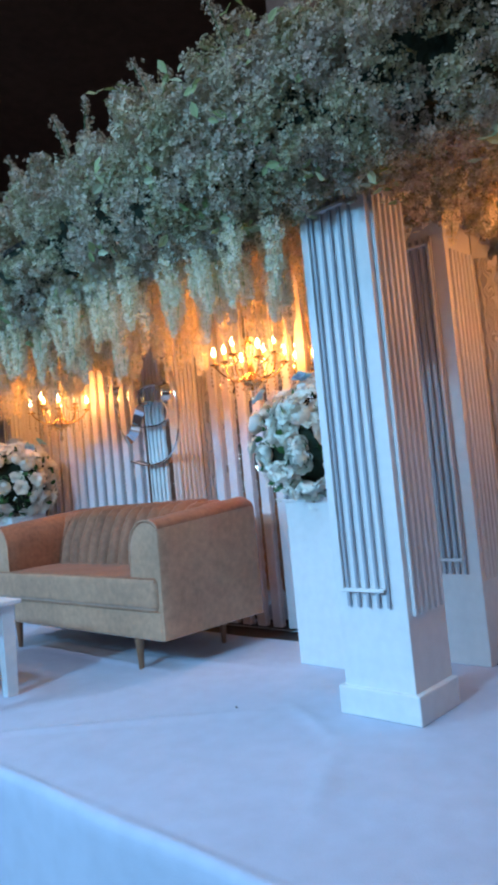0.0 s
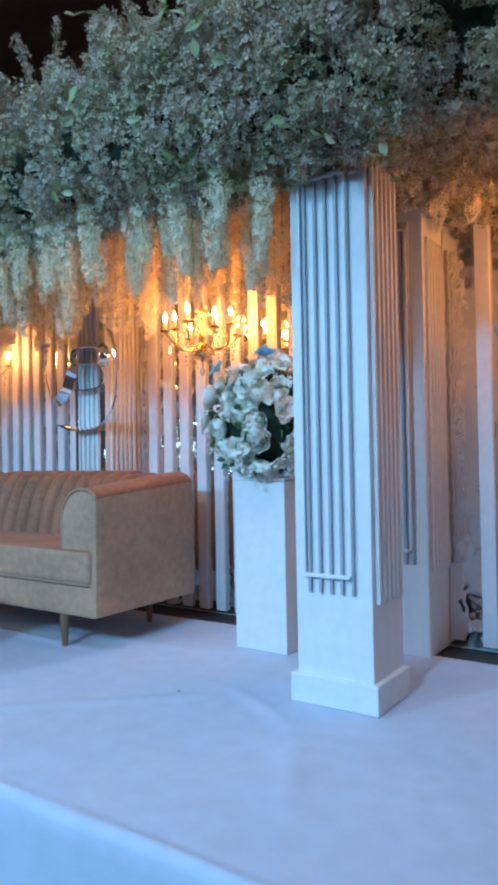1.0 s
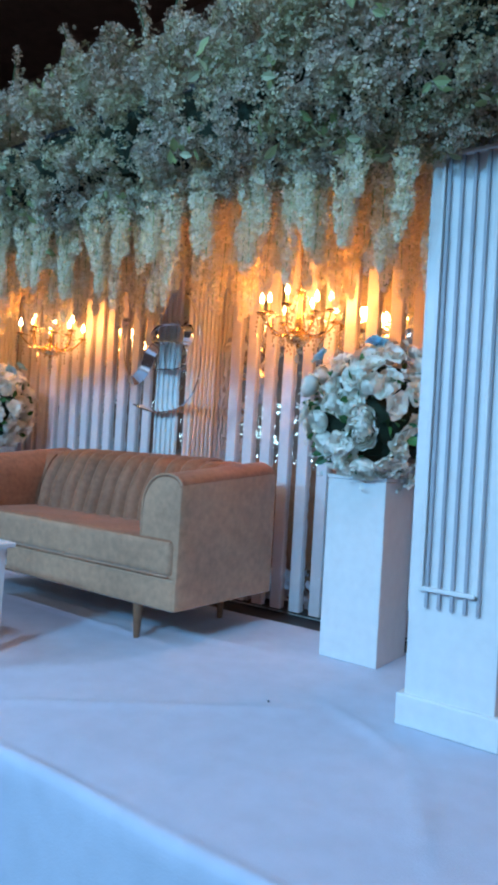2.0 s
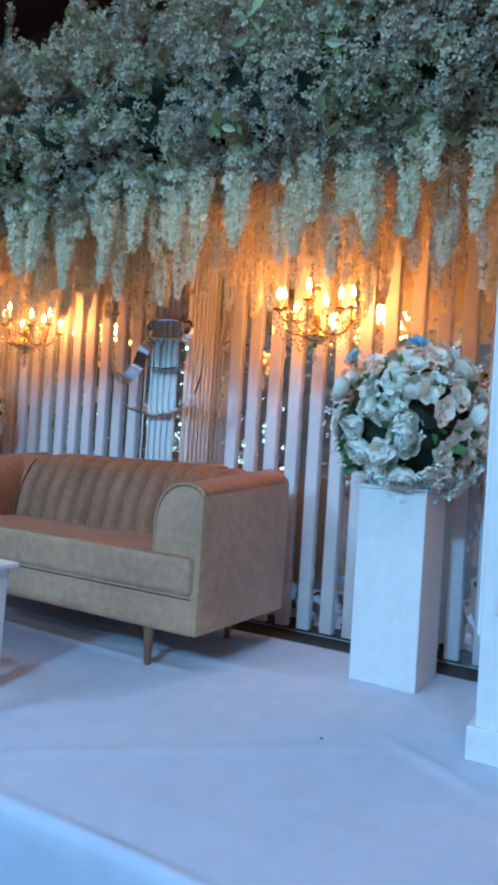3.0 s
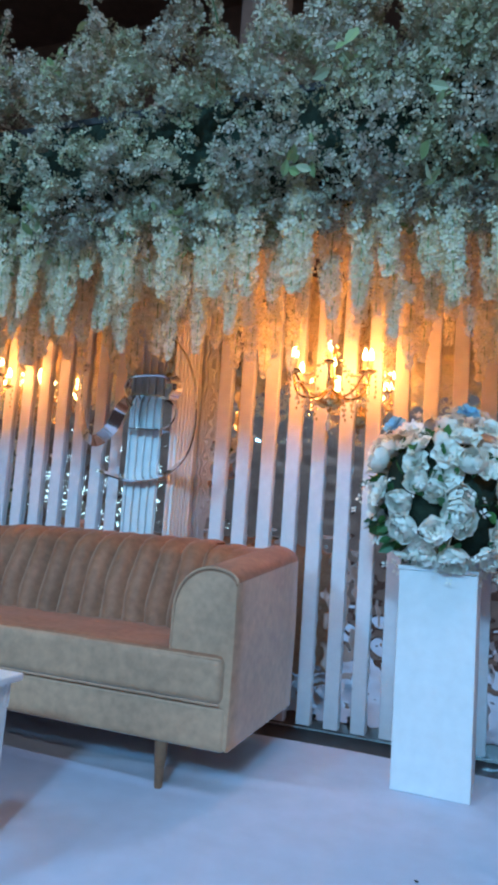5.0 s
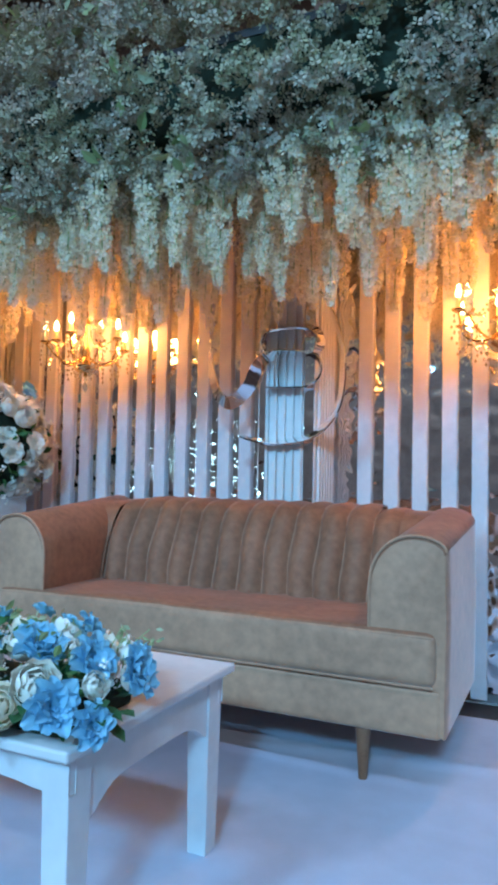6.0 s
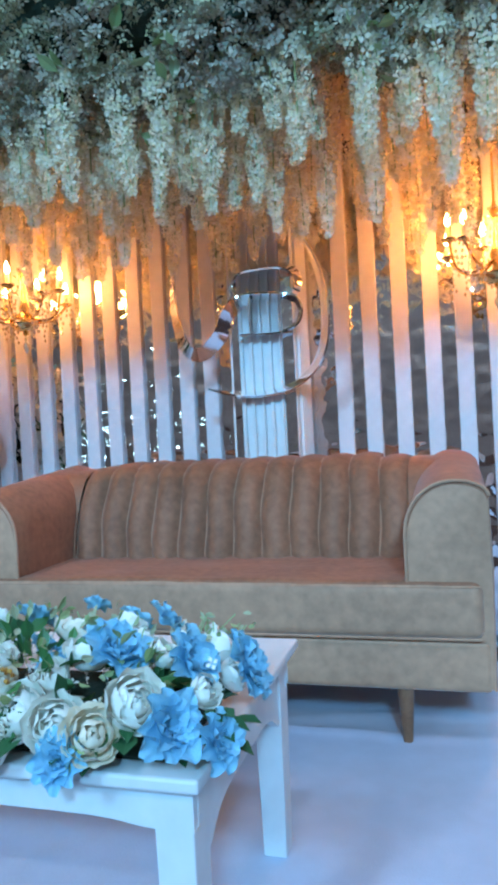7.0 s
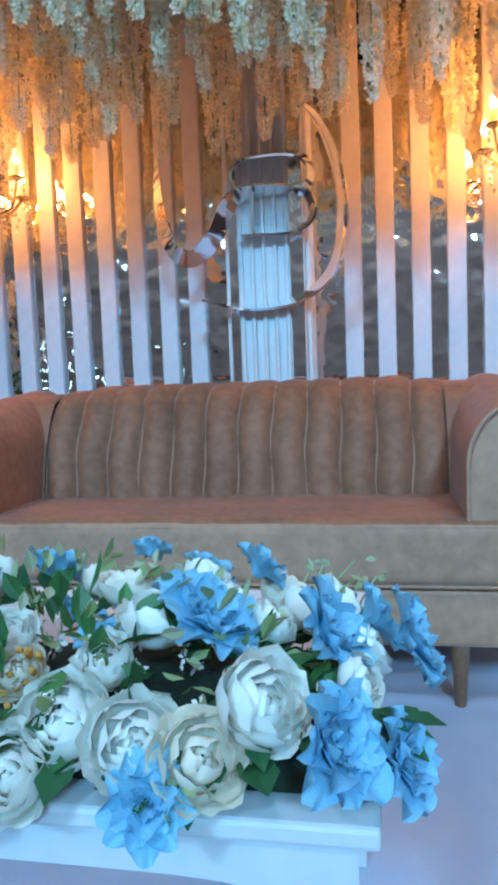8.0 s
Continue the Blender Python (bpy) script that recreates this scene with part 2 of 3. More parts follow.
    """A bloom of cupped, overlapping petals in rings of (count, radius, opening, width, curl): about unit radius, facing +z."""
    rnd = random.Random(seed)
    bm = bmesh.new()
    heart = bm.verts.new((0, 0, -0.55))
    for count, rad, opening, wide, curl in rings:
        off = rnd.random() * 6
        for k in range(count):
            a = off + 2 * math.pi * k / count + rnd.uniform(-0.12, 0.12)
            top = opening + rnd.uniform(-0.10, 0.10)
            p1, p2 = rnd.random() * 6, rnd.random() * 6
            grid = []
            for i in range(6):
                s = i / 5
                row = []
                for j in range(7):
                    u = j / 3 - 1
                    phi = 0.25 + (top - 0.25) * s * (1 - 0.20 * u * u * s * s)
                    ang = a + wide * u * (0.45 + 0.55 * math.sin(math.pi * min(0.5, 0.15 + 0.5 * s))) * (1 - 0.28 * s ** 6)
                    wave = ruffle * s * s * math.sin(4.2 * u + p1) + 0.5 * ruffle * s * math.sin(7 * u + p2)
                    r = rad * (1 + 0.06 * (k % 2)) + wave + curl * max(0.0, s - 0.72) ** 1.5 * 2.2
                    row.append(bm.verts.new((r * math.sin(phi) * math.cos(ang), r * math.sin(phi) * math.sin(ang), 0.1 - rad * math.cos(phi) * 0.9 + wave * 0.5 - curl * max(0.0, s - 0.8) * 0.9)))
                grid.append(row)
            for j in range(6):
                bm.faces.new((heart, grid[0][j + 1], grid[0][j]))
            for i in range(5):
                for j in range(6):
                    bm.faces.new((grid[i][j], grid[i][j + 1], grid[i + 1][j + 1], grid[i + 1][j]))
    mesh = bpy.data.meshes.new(name)
    bm.normal_update()
    bm.to_mesh(mesh)
    bm.free()
    mesh.shade_smooth()
    mesh.materials.append(mat)
    return mesh


ROSE_RINGS = [(3, 0.20, 2.95, 1.5, 0.0), (3, 0.33, 2.75, 1.3, 0.0), (4, 0.47, 2.55, 1.1, 0.04), (5, 0.62, 2.38, 0.95, 0.08), (5, 0.77, 2.18, 0.90, 0.14), (6, 0.92, 1.95, 0.80, 0.2)]
PEONY_RINGS = [(3, 0.22, 3.05, 1.5, 0.0), (4, 0.42, 2.75, 1.1, 0.0), (5, 0.62, 2.25, 0.9, 0.05), (5, 0.80, 2.0, 0.8, 0.1), (5, 0.95, 1.7, 0.75, 0.2)]


def frilly_mesh(name, mat, rings, seed, frill):
    """A double bloom of wavy, spreading petals in rings of (count, reach, lift in degrees, half width): about unit radius, facing +z."""
    rnd = random.Random(seed)
    bm = bmesh.new()
    heart = bm.verts.new((0, 0, -0.28))
    for count, reach, lift, wide in rings:
        off = rnd.random() * 6
        for k in range(count):
            a = off + 2 * math.pi * k / count + rnd.uniform(-0.16, 0.16)
            tip = radians(lift + rnd.uniform(-12, 12))
            long = reach * rnd.uniform(0.88, 1.1)
            ph, ph2 = rnd.random() * 6, rnd.random() * 6
            out, side = Vector((math.cos(a), math.sin(a), 0)), Vector((-math.sin(a), math.cos(a), 0))
            r = z = 0.0
            grid = []
            for i in range(6):
                f = i / 5
                e = tip + max(0.0, radians(58) - 0.4 * tip) * (1 - f) ** 1.5
                if i:
                    r += long / 5 * math.cos(e)
                    z += long / 5 * math.sin(e)
                half = wide * long * math.sin(math.pi * (0.10 + 0.60 * f)) * (1 - 0.25 * f ** 5)
                nrm = Vector((0, 0, 1)) * math.cos(e) - out * math.sin(e)
                row = []
                for j in range(7):
                    u = j / 3 - 1
                    wave = frill * long * f * f * (math.sin(4.6 * u + ph) + 0.6 * math.sin(8 * u + ph2)) + 0.16 * long * u * u * f
                    back = -0.20 * long * abs(u) ** 2.5 * f ** 3
                    row.append(bm.verts.new(out * (r + back * math.cos(e) + 0.03) + Vector((0, 0, z + back * math.sin(e) - 0.25)) + side * u * half + nrm * wave))
                grid.append(row)
            for j in range(6):
                bm.faces.new((heart, grid[0][j + 1], grid[0][j]))
            for i in range(5):
                for j in range(6):
                    bm.faces.new((grid[i][j], grid[i][j + 1], grid[i + 1][j + 1], grid[i + 1][j]))
    mesh = bpy.data.meshes.new(name)
    bm.normal_update()
    bm.to_mesh(mesh)
    bm.free()
    mesh.shade_smooth()
    mesh.materials.append(mat)
    return mesh


FRILLY_RINGS = [(5, 0.36, 74, 0.60), (8, 0.55, 62, 0.46), (9, 0.76, 46, 0.40), (10, 0.98, 28, 0.35), (9, 1.14, 8, 0.34)]
GARDENIA_RINGS = [(3, 0.32, 80, 0.90), (4, 0.50, 66, 0.80), (5, 0.74, 48, 0.66), (6, 0.98, 28, 0.56), (6, 1.14, 4, 0.50)]


def facing(place, normal, spin, size):
    q = Vector(normal).to_track_quat("Z", "Y").to_matrix().to_4x4()
    return Matrix.Translation(place) @ q @ Matrix.Rotation(spin, 4, "Z") @ Matrix.Diagonal((size, size, size, 1))


# ---- hall ----
def wall(name, *extent, mat):
    return tagged(part(name, box(*extent), mat), "dark plain hall surface in shade", "wall", kind="structure")


tagged(part("hall_floor", box(-9, 10, -11, 4.2, -0.75, -0.6), HALLFLOOR), "dark brown hall carpet in shade", "floor", kind="structure")
wall("wall_north", -9, 10, 4.0, 4.2, -0.6, 7.0, mat=HALLWALL)
wall("wall_west", -9, -8.8, -10.8, 4.0, -0.6, 7.0, mat=HALLWALL)
wall("wall_east", 9.8, 10, -10.8, 4.0, -0.6, 7.0, mat=HALLWALL)
# Unseen wall, made pale so the mirror panels reflect something brighter.
tagged(part("wall_south", box(-9, 10, -11, -10.8, -0.6, 7.0), HALLPALE), "unseen pale hall wall opposite the stage, added to brighten the mirrors", "wall", kind="structure")
tagged(part("ceiling", box(-9, 10, -11, 4.2, 7.0, 7.2), HALLWALL), "dark brown hall ceiling", "ceiling", kind="structure")


def drape(x0, x1, y, z0, z1):
    bm = bmesh.new()
    n = int((x1 - x0) / 0.03)
    rows = []
    for off in (0, 0.02):
        for z in (z0, z1):
            rows.append([bm.verts.new((x0 + (x1 - x0) * k / n, y + off + 0.05 * math.sin(k * 0.9) + 0.03 * math.sin(k * 0.37), z)) for k in range(n + 1)])
    for a, b in ((rows[0], rows[1]), (rows[3], rows[2])):
        for k in range(n):
            bm.faces.new((a[k], a[k + 1], b[k + 1], b[k]))
    return bm


tagged(part("curtain", drape(1.15, 5.5, 2.5, -0.6, 7.0), HALLPALE, smooth=True), "pale grey-brown hall curtain behind the stage", "curtain")
tagged(part("pillar", box(-0.72, -0.35, 2.4, 2.8, -0.6, 7.0, bevel=0.02), HALLPALE), "pale square hall pillar behind the stage", "pillar", kind="structure")

# ---- stage ----
bm = box(-4.2, 5.2, -2.0, 0.35, -0.6, -0.012)
box(-0.95, 1.0, -2.5, -2.0, -0.6, -0.012, bm=bm)
tagged(part("stage_deck", bm, DARKDECK), "dark wooden stage platform under white carpet", "stage", kind="structure")


def carpet_height(x, y):
    fold = 0.0
    for (ax, ay, bx, by, h, w) in ((0.7, -2.05, 1.75, -1.10, 0.012, 0.026), (1.74, -1.02, 2.15, -1.25, 0.012, 0.028), (2.15, -1.25, 2.42, -1.75, 0.010, 0.035), (0.2, -0.86, 1.3, -0.66, 0.010, 0.035), (1.0, -0.36, 1.25, -0.8, 0.007, 0.03), (1.72, -0.3, 1.9, -0.8, 0.007, 0.03), (1.85, -0.3, 1.97, -0.7, 0.008, 0.025),
                                   (1.1, -0.45, 1.9, -0.95, 0.004, 0.05), (2.0, -1.7, 3.2, -1.3, 0.004, 0.05), (-0.4, -0.9, 0.9, -0.93, 0.012, 0.018)):
        d = Vector((bx - ax, by - ay))
        p = Vector((x - ax, y - ay))
        s = max(0.0, min(1.0, p.dot(d) / d.length_squared))
        dist = (p - s * d).length
        fold += h * math.exp(-(dist / w) ** 2) * math.sin(math.pi * (0.1 + 0.8 * s))
    return fold + 0.0035 * noise.noise((x * 2.2, y * 2.2, 0)) + 0.0012 * noise.noise((x * 9, y * 7, 3))


def carpet():
    """White cloth laid over the deck and hanging down the stage's front."""
    bm = bmesh.new()
    xs = np.linspace(-4.0, 5.0, 331)
    ys = np.linspace(-0.21, -1.98, 86)
    rows = []
    for y in ys:
        rows.append([bm.verts.new((x, y + (0.02 * noise.noise((x * 1.5, 0, 5)) if y > -0.22 else 0), carpet_height(x, y))) for x in xs])
    for dy, z in ((-0.012, 0.008), (-0.026, 0.006), (-0.038, -0.004), (-0.044, -0.02), (-0.046, -0.06), (-0.047, -0.18), (-0.05, -0.35), (-0.052, -0.59)):
        rows.append([bm.verts.new((x, -1.985 + dy + 0.012 * noise.noise((x * 2.3, z * 2, 9)) * min(1, -dy / 0.04), z + (0.004 * noise.noise((x * 3, 1, 2)) if z > -0.5 else 0))) for x in xs])
    for a, b in zip(rows, rows[1:]):
        for k in range(len(xs) - 1):
            bm.faces.new((a[k], b[k], b[k + 1], a[k + 1]))
    return bm


tagged(part("carpet", carpet(), CARPET, smooth=True), "white cloth carpet with soft folds over stage", "carpet", kind="structure")
bm = box(-0.97, 1.02, -2.52, -2.02, -0.6, 0.002, bevel=0.01)
tagged(part("stage_apron", bm, CARPET), "white cloth covered stage front extension", "stage", kind="structure")

bm = bmesh.new()
bmesh.ops.create_icosphere(bm, subdivisions=2, radius=0.006, matrix=Matrix.Translation((1.583, -1.163, carpet_height(1.583, -1.163) + 0.004)) @ Matrix.Diagonal((1.2, 0.8, 0.5, 1)))
for v in bm.verts:
    v.co += Vector((1, 1, 0)) * 0.003 * noise.noise(v.co * 150)
tagged(part("crumb", bm, BLACK), "small dark crumb lying on the white carpet", "debris")

# ---- mirrored backdrop with slats ----
backdrop = tagged(part("backdrop_wall", box(-2.9, 4.3, 0.012, 0.09, -0.01, 2.25), WHITE), "mirrored stage backdrop wall with white upright slats", "wall", kind="structure")
for k in range(6):
    part("mirror_panel", box(-2.9 + 1.2 * k + 0.002, -1.7 + 1.2 * k - 0.002, 0.0, 0.011, 0.0, 2.2), MIRROR, backdrop, "silver mirror acrylic panel" if k == 0 else "")
slat_mesh = None
slat_x = [0.435 + 0.1245 * k for k in range(13)] + [-0.155 - 0.1195 * k for k in range(13)] + [2.432 + 0.125 * k for k in range(9)]
for k, x in enumerate(slat_x):
    if slat_mesh is None:
        bm = box(-0.0325, 0.0325, -0.0225, -0.001, 0.015, 2.2, bevel=0.002, seg=1)
        ob = part("slat", bm, SLAT, backdrop, "white painted upright slat")
        slat_mesh = ob.data
    else:
        ob = link("slat", slat_mesh, None, backdrop)
    ob.location.x = x + random.uniform(-0.003, 0.003)
    ob.rotation_euler.y = radians(random.uniform(-0.15, 0.15))


# ---- columns ----
def column(name, m, w, d, height, label, mirror_front=False, base=True):
    """A square column with a plinth and fluted battens on its front and sides; the foot's front left corner is the origin."""
    t = thing(name, m, label, "column", "stage columns")
    part("shaft", box(0.0, w, 0.0, d, 0, height, bevel=0.004), WHITE, t)
    if base:
        part("plinth", box(-0.022, w + 0.022, -0.018, d + 0.0, 0, 0.105, bevel=0.006), WHITE, t)
    lo, hi = 0.40, height - 0.08
    x0, x1 = 0.064, w - 0.066
    if mirror_front:
        x0, x1 = 0.045, w - 0.06
        lo = 0.1
        part("mirror_strip", box(0.004, x0 - 0.012, -0.005, -0.001, 0.02, height - 0.03), MIRROR, t, "narrow silver mirror strip")
        part("mirror_strip", box(x1 + 0.012, w - 0.004, -0.005, -0.001, 0.02, height - 0.03), MIRROR, t, "narrow silver mirror strip")
    n = 5
    for k in range(n):
        x = x0 + (x1 - x0) * k / (n - 1)
        # Front battens are coloured as shaded; the centre column's stay white.
        part("batten", box(x - 0.006, x + 0.006, -0.016, -0.001, lo, hi, bevel=0.003, seg=2), WHITE if mirror_front else BATTEN_SHADE, t)
    if not mirror_front:
        part("frame_rail", box(x0 - 0.016, x1 + 0.0, -0.022, -0.001, 0.455, 0.469, bevel=0.002, seg=1), WHITE, t)
        part("frame_rail", box(x0 - 0.016, x1 + 0.0, -0.022, -0.001, 1.872, 1.886, bevel=0.002, seg=1), WHITE, t)
        part("frame_rail", box(x0 - 0.024, x0 - 0.012, -0.022, -0.001, 0.455, 1.886, bevel=0.002, seg=1), WHITE, t)
        part("frame_rail", box(x1 - 0.012, x1 + 0.0, -0.022, -0.001, 0.455, 1.886, bevel=0.002, seg=1), WHITE, t)
    for side in (0, 1):
        for k in range(6):
            y = 0.035 + (d - 0.07) * k / 5
            xa, xb = (w + 0.001, w + 0.016) if side else (-0.016, -0.001)
            part("batten", box(xa, xb, y - 0.008, y + 0.008, 0.37, hi if base else 1.84, bevel=0.003, seg=2), WHITE, t)
    return t


column("front_column", pose(2.013, -1.0, 0), 0.30, 0.265, 1.99, "white fluted square column beside the flower pedestal")
column("front_column", pose(-2.02, -1.0, 0), 0.30, 0.265, 1.99, "white fluted square column beside the flower pedestal")
column("back_column", pose(1.98, -0.262, 0), 0.262, 0.258, 1.99, "white fluted square column against the mirrored backdrop", base=False)
column("back_column", pose(-1.97, -0.262, 0), 0.262, 0.258, 1.99, "white fluted square column against the mirrored backdrop", base=False)
column("centre_column", pose(0.022, -0.258, 0), 0.262, 0.254, 1.99, "white fluted column with mirror edges behind the sofa", mirror_front=True, base=False)

# ---- monogram ----
mono = thing("monogram", pose(0, 0, 0), "curled mirror-silver ribbon monogram on the centre column", "sign")
STROKES = [
    [(-0.19, 1.62), (-0.207, 1.55), (-0.20, 1.40), (-0.165, 1.28), (-0.10, 1.24), (-0.02, 1.30), (0.03, 1.40), (0.085, 1.442), (0.20, 1.447), (0.29, 1.44)],
    [(0.29, 1.44), (0.315, 1.48), (0.30, 1.535), (0.24, 1.562), (0.13, 1.562), (0.07, 1.545), (0.045, 1.50), (0.06, 1.46), (0.085, 1.442)],
    [(0.26, 1.44), (0.305, 1.42), (0.318, 1.37), (0.295, 1.325), (0.23, 1.303), (0.08, 1.300)],
    [(0.125, 1.44), (0.122, 1.37), (0.125, 1.303)],
    [(0.30, 1.72), (0.36, 1.63), (0.405, 1.50), (0.418, 1.36), (0.405, 1.24), (0.36, 1.15), (0.27, 1.085), (0.13, 1.063), (0.02, 1.075), (-0.063, 1.096)],
]
for s, cant in zip(STROKES, (1.0, 0.5, 0.5, 0.0, 0.65)):
    part("letter_stroke", ribbon(smooth_curve([(x, -0.297, z) for x, z in s], 8), 0.062, 0.007, cant), CHROME, mono, smooth=True)

# ---- chandeliers ----
def chandelier(m):
    t = thing("chandelier", m, "gilt candle chandelier with lit bulbs and crystal drops", "chandelier", "chandeliers")
    part("stem", lathe([(0.004, 0.0), (0.012, 0.008), (0.008, 0.02), (0.035, 0.022), (0.062, 0.045), (0.064, 0.054), (0.018, 0.062), (0.012, 0.09), (0.022, 0.12), (0.014, 0.16), (0.01, 0.24), (0.02, 0.27), (0.008, 0.30), (0.004, 0.32)], 14), BRASS, t, smooth=True)
    part("chain", tube([(0, 0, 0.31), (0, 0, 0.872)], 0.004, 6), BRASS, t)
    part("pendant", lathe([(0.002, -0.075), (0.012, -0.055), (0.014, -0.042), (0.004, -0.024), (0.008, -0.014), (0.003, -0.001)], 10), CRYSTAL, t, "clear crystal pendant", smooth=True)
    rnd = random.Random(5)
    for k in range(8):
        a = 2 * math.pi * k / 8 + 0.2
        R = 0.20 if k % 2 else 0.165
        up = 0.0 if k % 2 else 0.035
        c, s = math.cos(a), math.sin(a)
        arm = smooth_curve([(0.015 * c, 0.015 * s, 0.10), (0.07 * c, 0.07 * s, 0.065), (0.14 * c, 0.14 * s, 0.085), (R * c, R * s, 0.145 + up)], 5)
        part("arm", tube(arm, 0.005, 6), BRASS, t, smooth=True)
        part("drip_pan", lathe([(0.004, 0.14 + up), (0.026, 0.15 + up), (0.028, 0.156 + up), (0.01, 0.158 + up)], 10, at=(R * c, R * s, 0)), BRASS, t)
        cd = part("candle", lathe([(0.009, 0.157 + up), (0.009, 0.20 + up), (0.006, 0.202 + up)], 8, at=(R * c, R * s, 0)), CANDLE, t)
        part("bulb", lathe([(0.005, 0.201 + up), (0.012, 0.214 + up), (0.010, 0.230 + up), (0.002, 0.252 + up)], 8, at=(R * c, R * s, 0)), BULB, cd, "glowing flame-shaped bulb", smooth=True)
        bm = bmesh.new()
        for q in range(11):
            f = q / 10
            rr = 0.02 + (R - 0.03) * f
            zz = 0.29 - 0.13 * f - 0.07 * math.sin(math.pi * f) + up * f
            bmesh.ops.create_icosphere(bm, subdivisions=1, radius=0.0065, matrix=Matrix.Translation((rr * c, rr * s, zz)))
        part("bead_string", bm, CRYSTAL, t)["kind"] = "stuff"
        for j in range(4):
            rr = R + 0.02 - 0.045 * j
            z0 = 0.138 + up - 0.02 * j
            bm = bmesh.new()
            for q in range(5):
                lathe([(0.001, -0.016 - 0.022 * q), (0.006, -0.008 - 0.022 * q), (0.001, 0.001 - 0.022 * q)], 5, bm, at=(rr * c + rnd.uniform(-.006, .006), rr * s, z0))
            part("crystal_drop", bm, CRYSTAL, t)
    return t


first = chandelier(pose(CHANDELIERS[0][0], CHANDELIERS[0][1], 1.385))
for cx, cy in CHANDELIERS[1:]:
    copy_thing(first, pose(cx, cy, 1.385))

# ---- sofa ----
def sofa():
    t = thing("sofa", pose(0.09, 0, 0), "velvet sofa, nap sheen coloured in as beige and brown, with channelled back and tapered wooden legs", "sofa")
    H = 0.86
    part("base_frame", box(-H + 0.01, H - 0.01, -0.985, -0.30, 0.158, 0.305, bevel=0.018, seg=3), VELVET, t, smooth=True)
    bm = box(-H + 0.02, H - 0.025, -1.0, -0.52, 0.308, 0.468, bevel=0.03, seg=4)
    bmesh.ops.subdivide_edges(bm, edges=[e for e in bm.edges if e.calc_length() > 0.3], cuts=40, use_grid_fill=True)
    bmesh.ops.subdivide_edges(bm, edges=[e for e in bm.edges if e.calc_length() > 0.09], cuts=8, use_grid_fill=True)
    for v in bm.verts:
        w = noise.noise((v.co.x * 4, v.co.y * 5, v.co.z * 6)) + 0.5 * noise.noise((v.co.x * 13 + v.co.z * 9, v.co.y * 9, 3))
        if v.co.z > 0.44:
            v.co.z += 0.006 * w + 0.006 * math.cos(v.co.x * 1.6)
        if v.co.y < -0.97:
            v.co.y += 0.004 * w
    bm.normal_update()
    # Upward faces take the browner tone, imitating how light sits on the nap.
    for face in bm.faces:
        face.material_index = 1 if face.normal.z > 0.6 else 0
    part("seat_cushion", bm, VELVET, t, smooth=True).data.materials.append(VELVET_SHEEN_BROWN)
    for z in (0.312, 0.455):
        part("piping", tube([(-H + 0.03, -0.998 + (0.004 if z > 0.4 else 0), z), (H - 0.035, -0.998 + (0.004 if z > 0.4 else 0), z)], 0.004, 6), VELVET, t)
    part("outer_back", box(-H + 0.03, H - 0.03, -0.335, -0.268, 0.16, 0.795, bevel=0.025, seg=3), VELVET, t, smooth=True)
    for side in (-1, 1):
        bm = bmesh.new()
        prof = []
        inner, outer = 0.630, H
        for x, z in ((outer, 0.165), (outer + 0.005, 0.50), (outer, 0.705)):
            prof.append((x, z))
        for k in range(1, 8):
            a = math.pi / 2 * k / 8
            prof.append((inner + 0.135 + (outer - inner - 0.135) * math.cos(a), 0.705 + 0.045 * math.sin(a)))
        for k in range(9):
            a = math.pi / 2 + math.pi / 2 * k / 8
            prof.append((inner + 0.135 + 0.135 * math.cos(a), 0.60 + 0.15 * math.sin(a)))
        prof += [(inner, 0.47), (inner + 0.02, 0.38), (inner + 0.05, 0.312)]
        rows = []
        ys = [-0.980, -0.972, -0.9, -0.75, -0.6, -0.48, -0.38, -0.30, -0.275]
        for y in ys:
            g = (y + 0.980) / 0.705
            shrink = 0.012 if y in (ys[0], ys[-1]) else 0.0
            cx = (inner + outer) / 2
            row = []
            for x, z in prof:
                zz = z if z < 0.5 else 0.5 + (z - 0.5) * (1 + 0.26 * g)
                xx = x + (cx - x) * shrink * 4
                row.append(bm.verts.new((side * xx, y, zz - (shrink if z > 0.5 else 0))))
            rows.append(row)
        n = len(prof)
        for a, b in zip(rows, rows[1:]):
            for k in range(n):
                face = bm.faces.new((a[k], a[(k + 1) % n], b[(k + 1) % n], b[k]))
                # Top and inner arm faces get the painted brown sheen tone too.
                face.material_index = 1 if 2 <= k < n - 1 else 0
        bm.faces.new(rows[0])
        bm.faces.new(list(reversed(rows[-1])))
        bmesh.ops.recalc_face_normals(bm, faces=bm.faces[:])
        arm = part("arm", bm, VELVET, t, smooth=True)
        arm.data.materials.append(VELVET_SHEEN_BROWN)
        part("piping", tube([(side * x, -0.979, z) for x, z in prof[2:]], 0.005, 6), VELVET, t, smooth=True)
    for side in (-1, 1):
        bm = bmesh.new()
        rows = []
        for i in range(9):
            s = i / 8
            z = 0.46 + 0.350 * s - (0.45 * (s - 0.85) ** 2 * 2 if s > 0.85 else 0)
            y = -0.62 + 0.14 * s - 0.03 * math.sin(math.pi * s) + (0.3 * (s - 0.85) if s > 0.85 else 0)
            rows.append([bm.verts.new((side * (0.622 + 0.135 * math.sin(v)), y - 0.10 * (1 - math.cos(v)), z)) for v in (0, 0.3, 0.6, 0.9, 1.2, 1.57)])
        rows.append([bm.verts.new((v.co.x, -0.29, v.co.z + 0.002)) for v in rows[-1]])
        for a, b in zip(rows, rows[1:]):
            for j in range(5):
                bm.faces.new((a[j], a[j + 1], b[j + 1], b[j]))
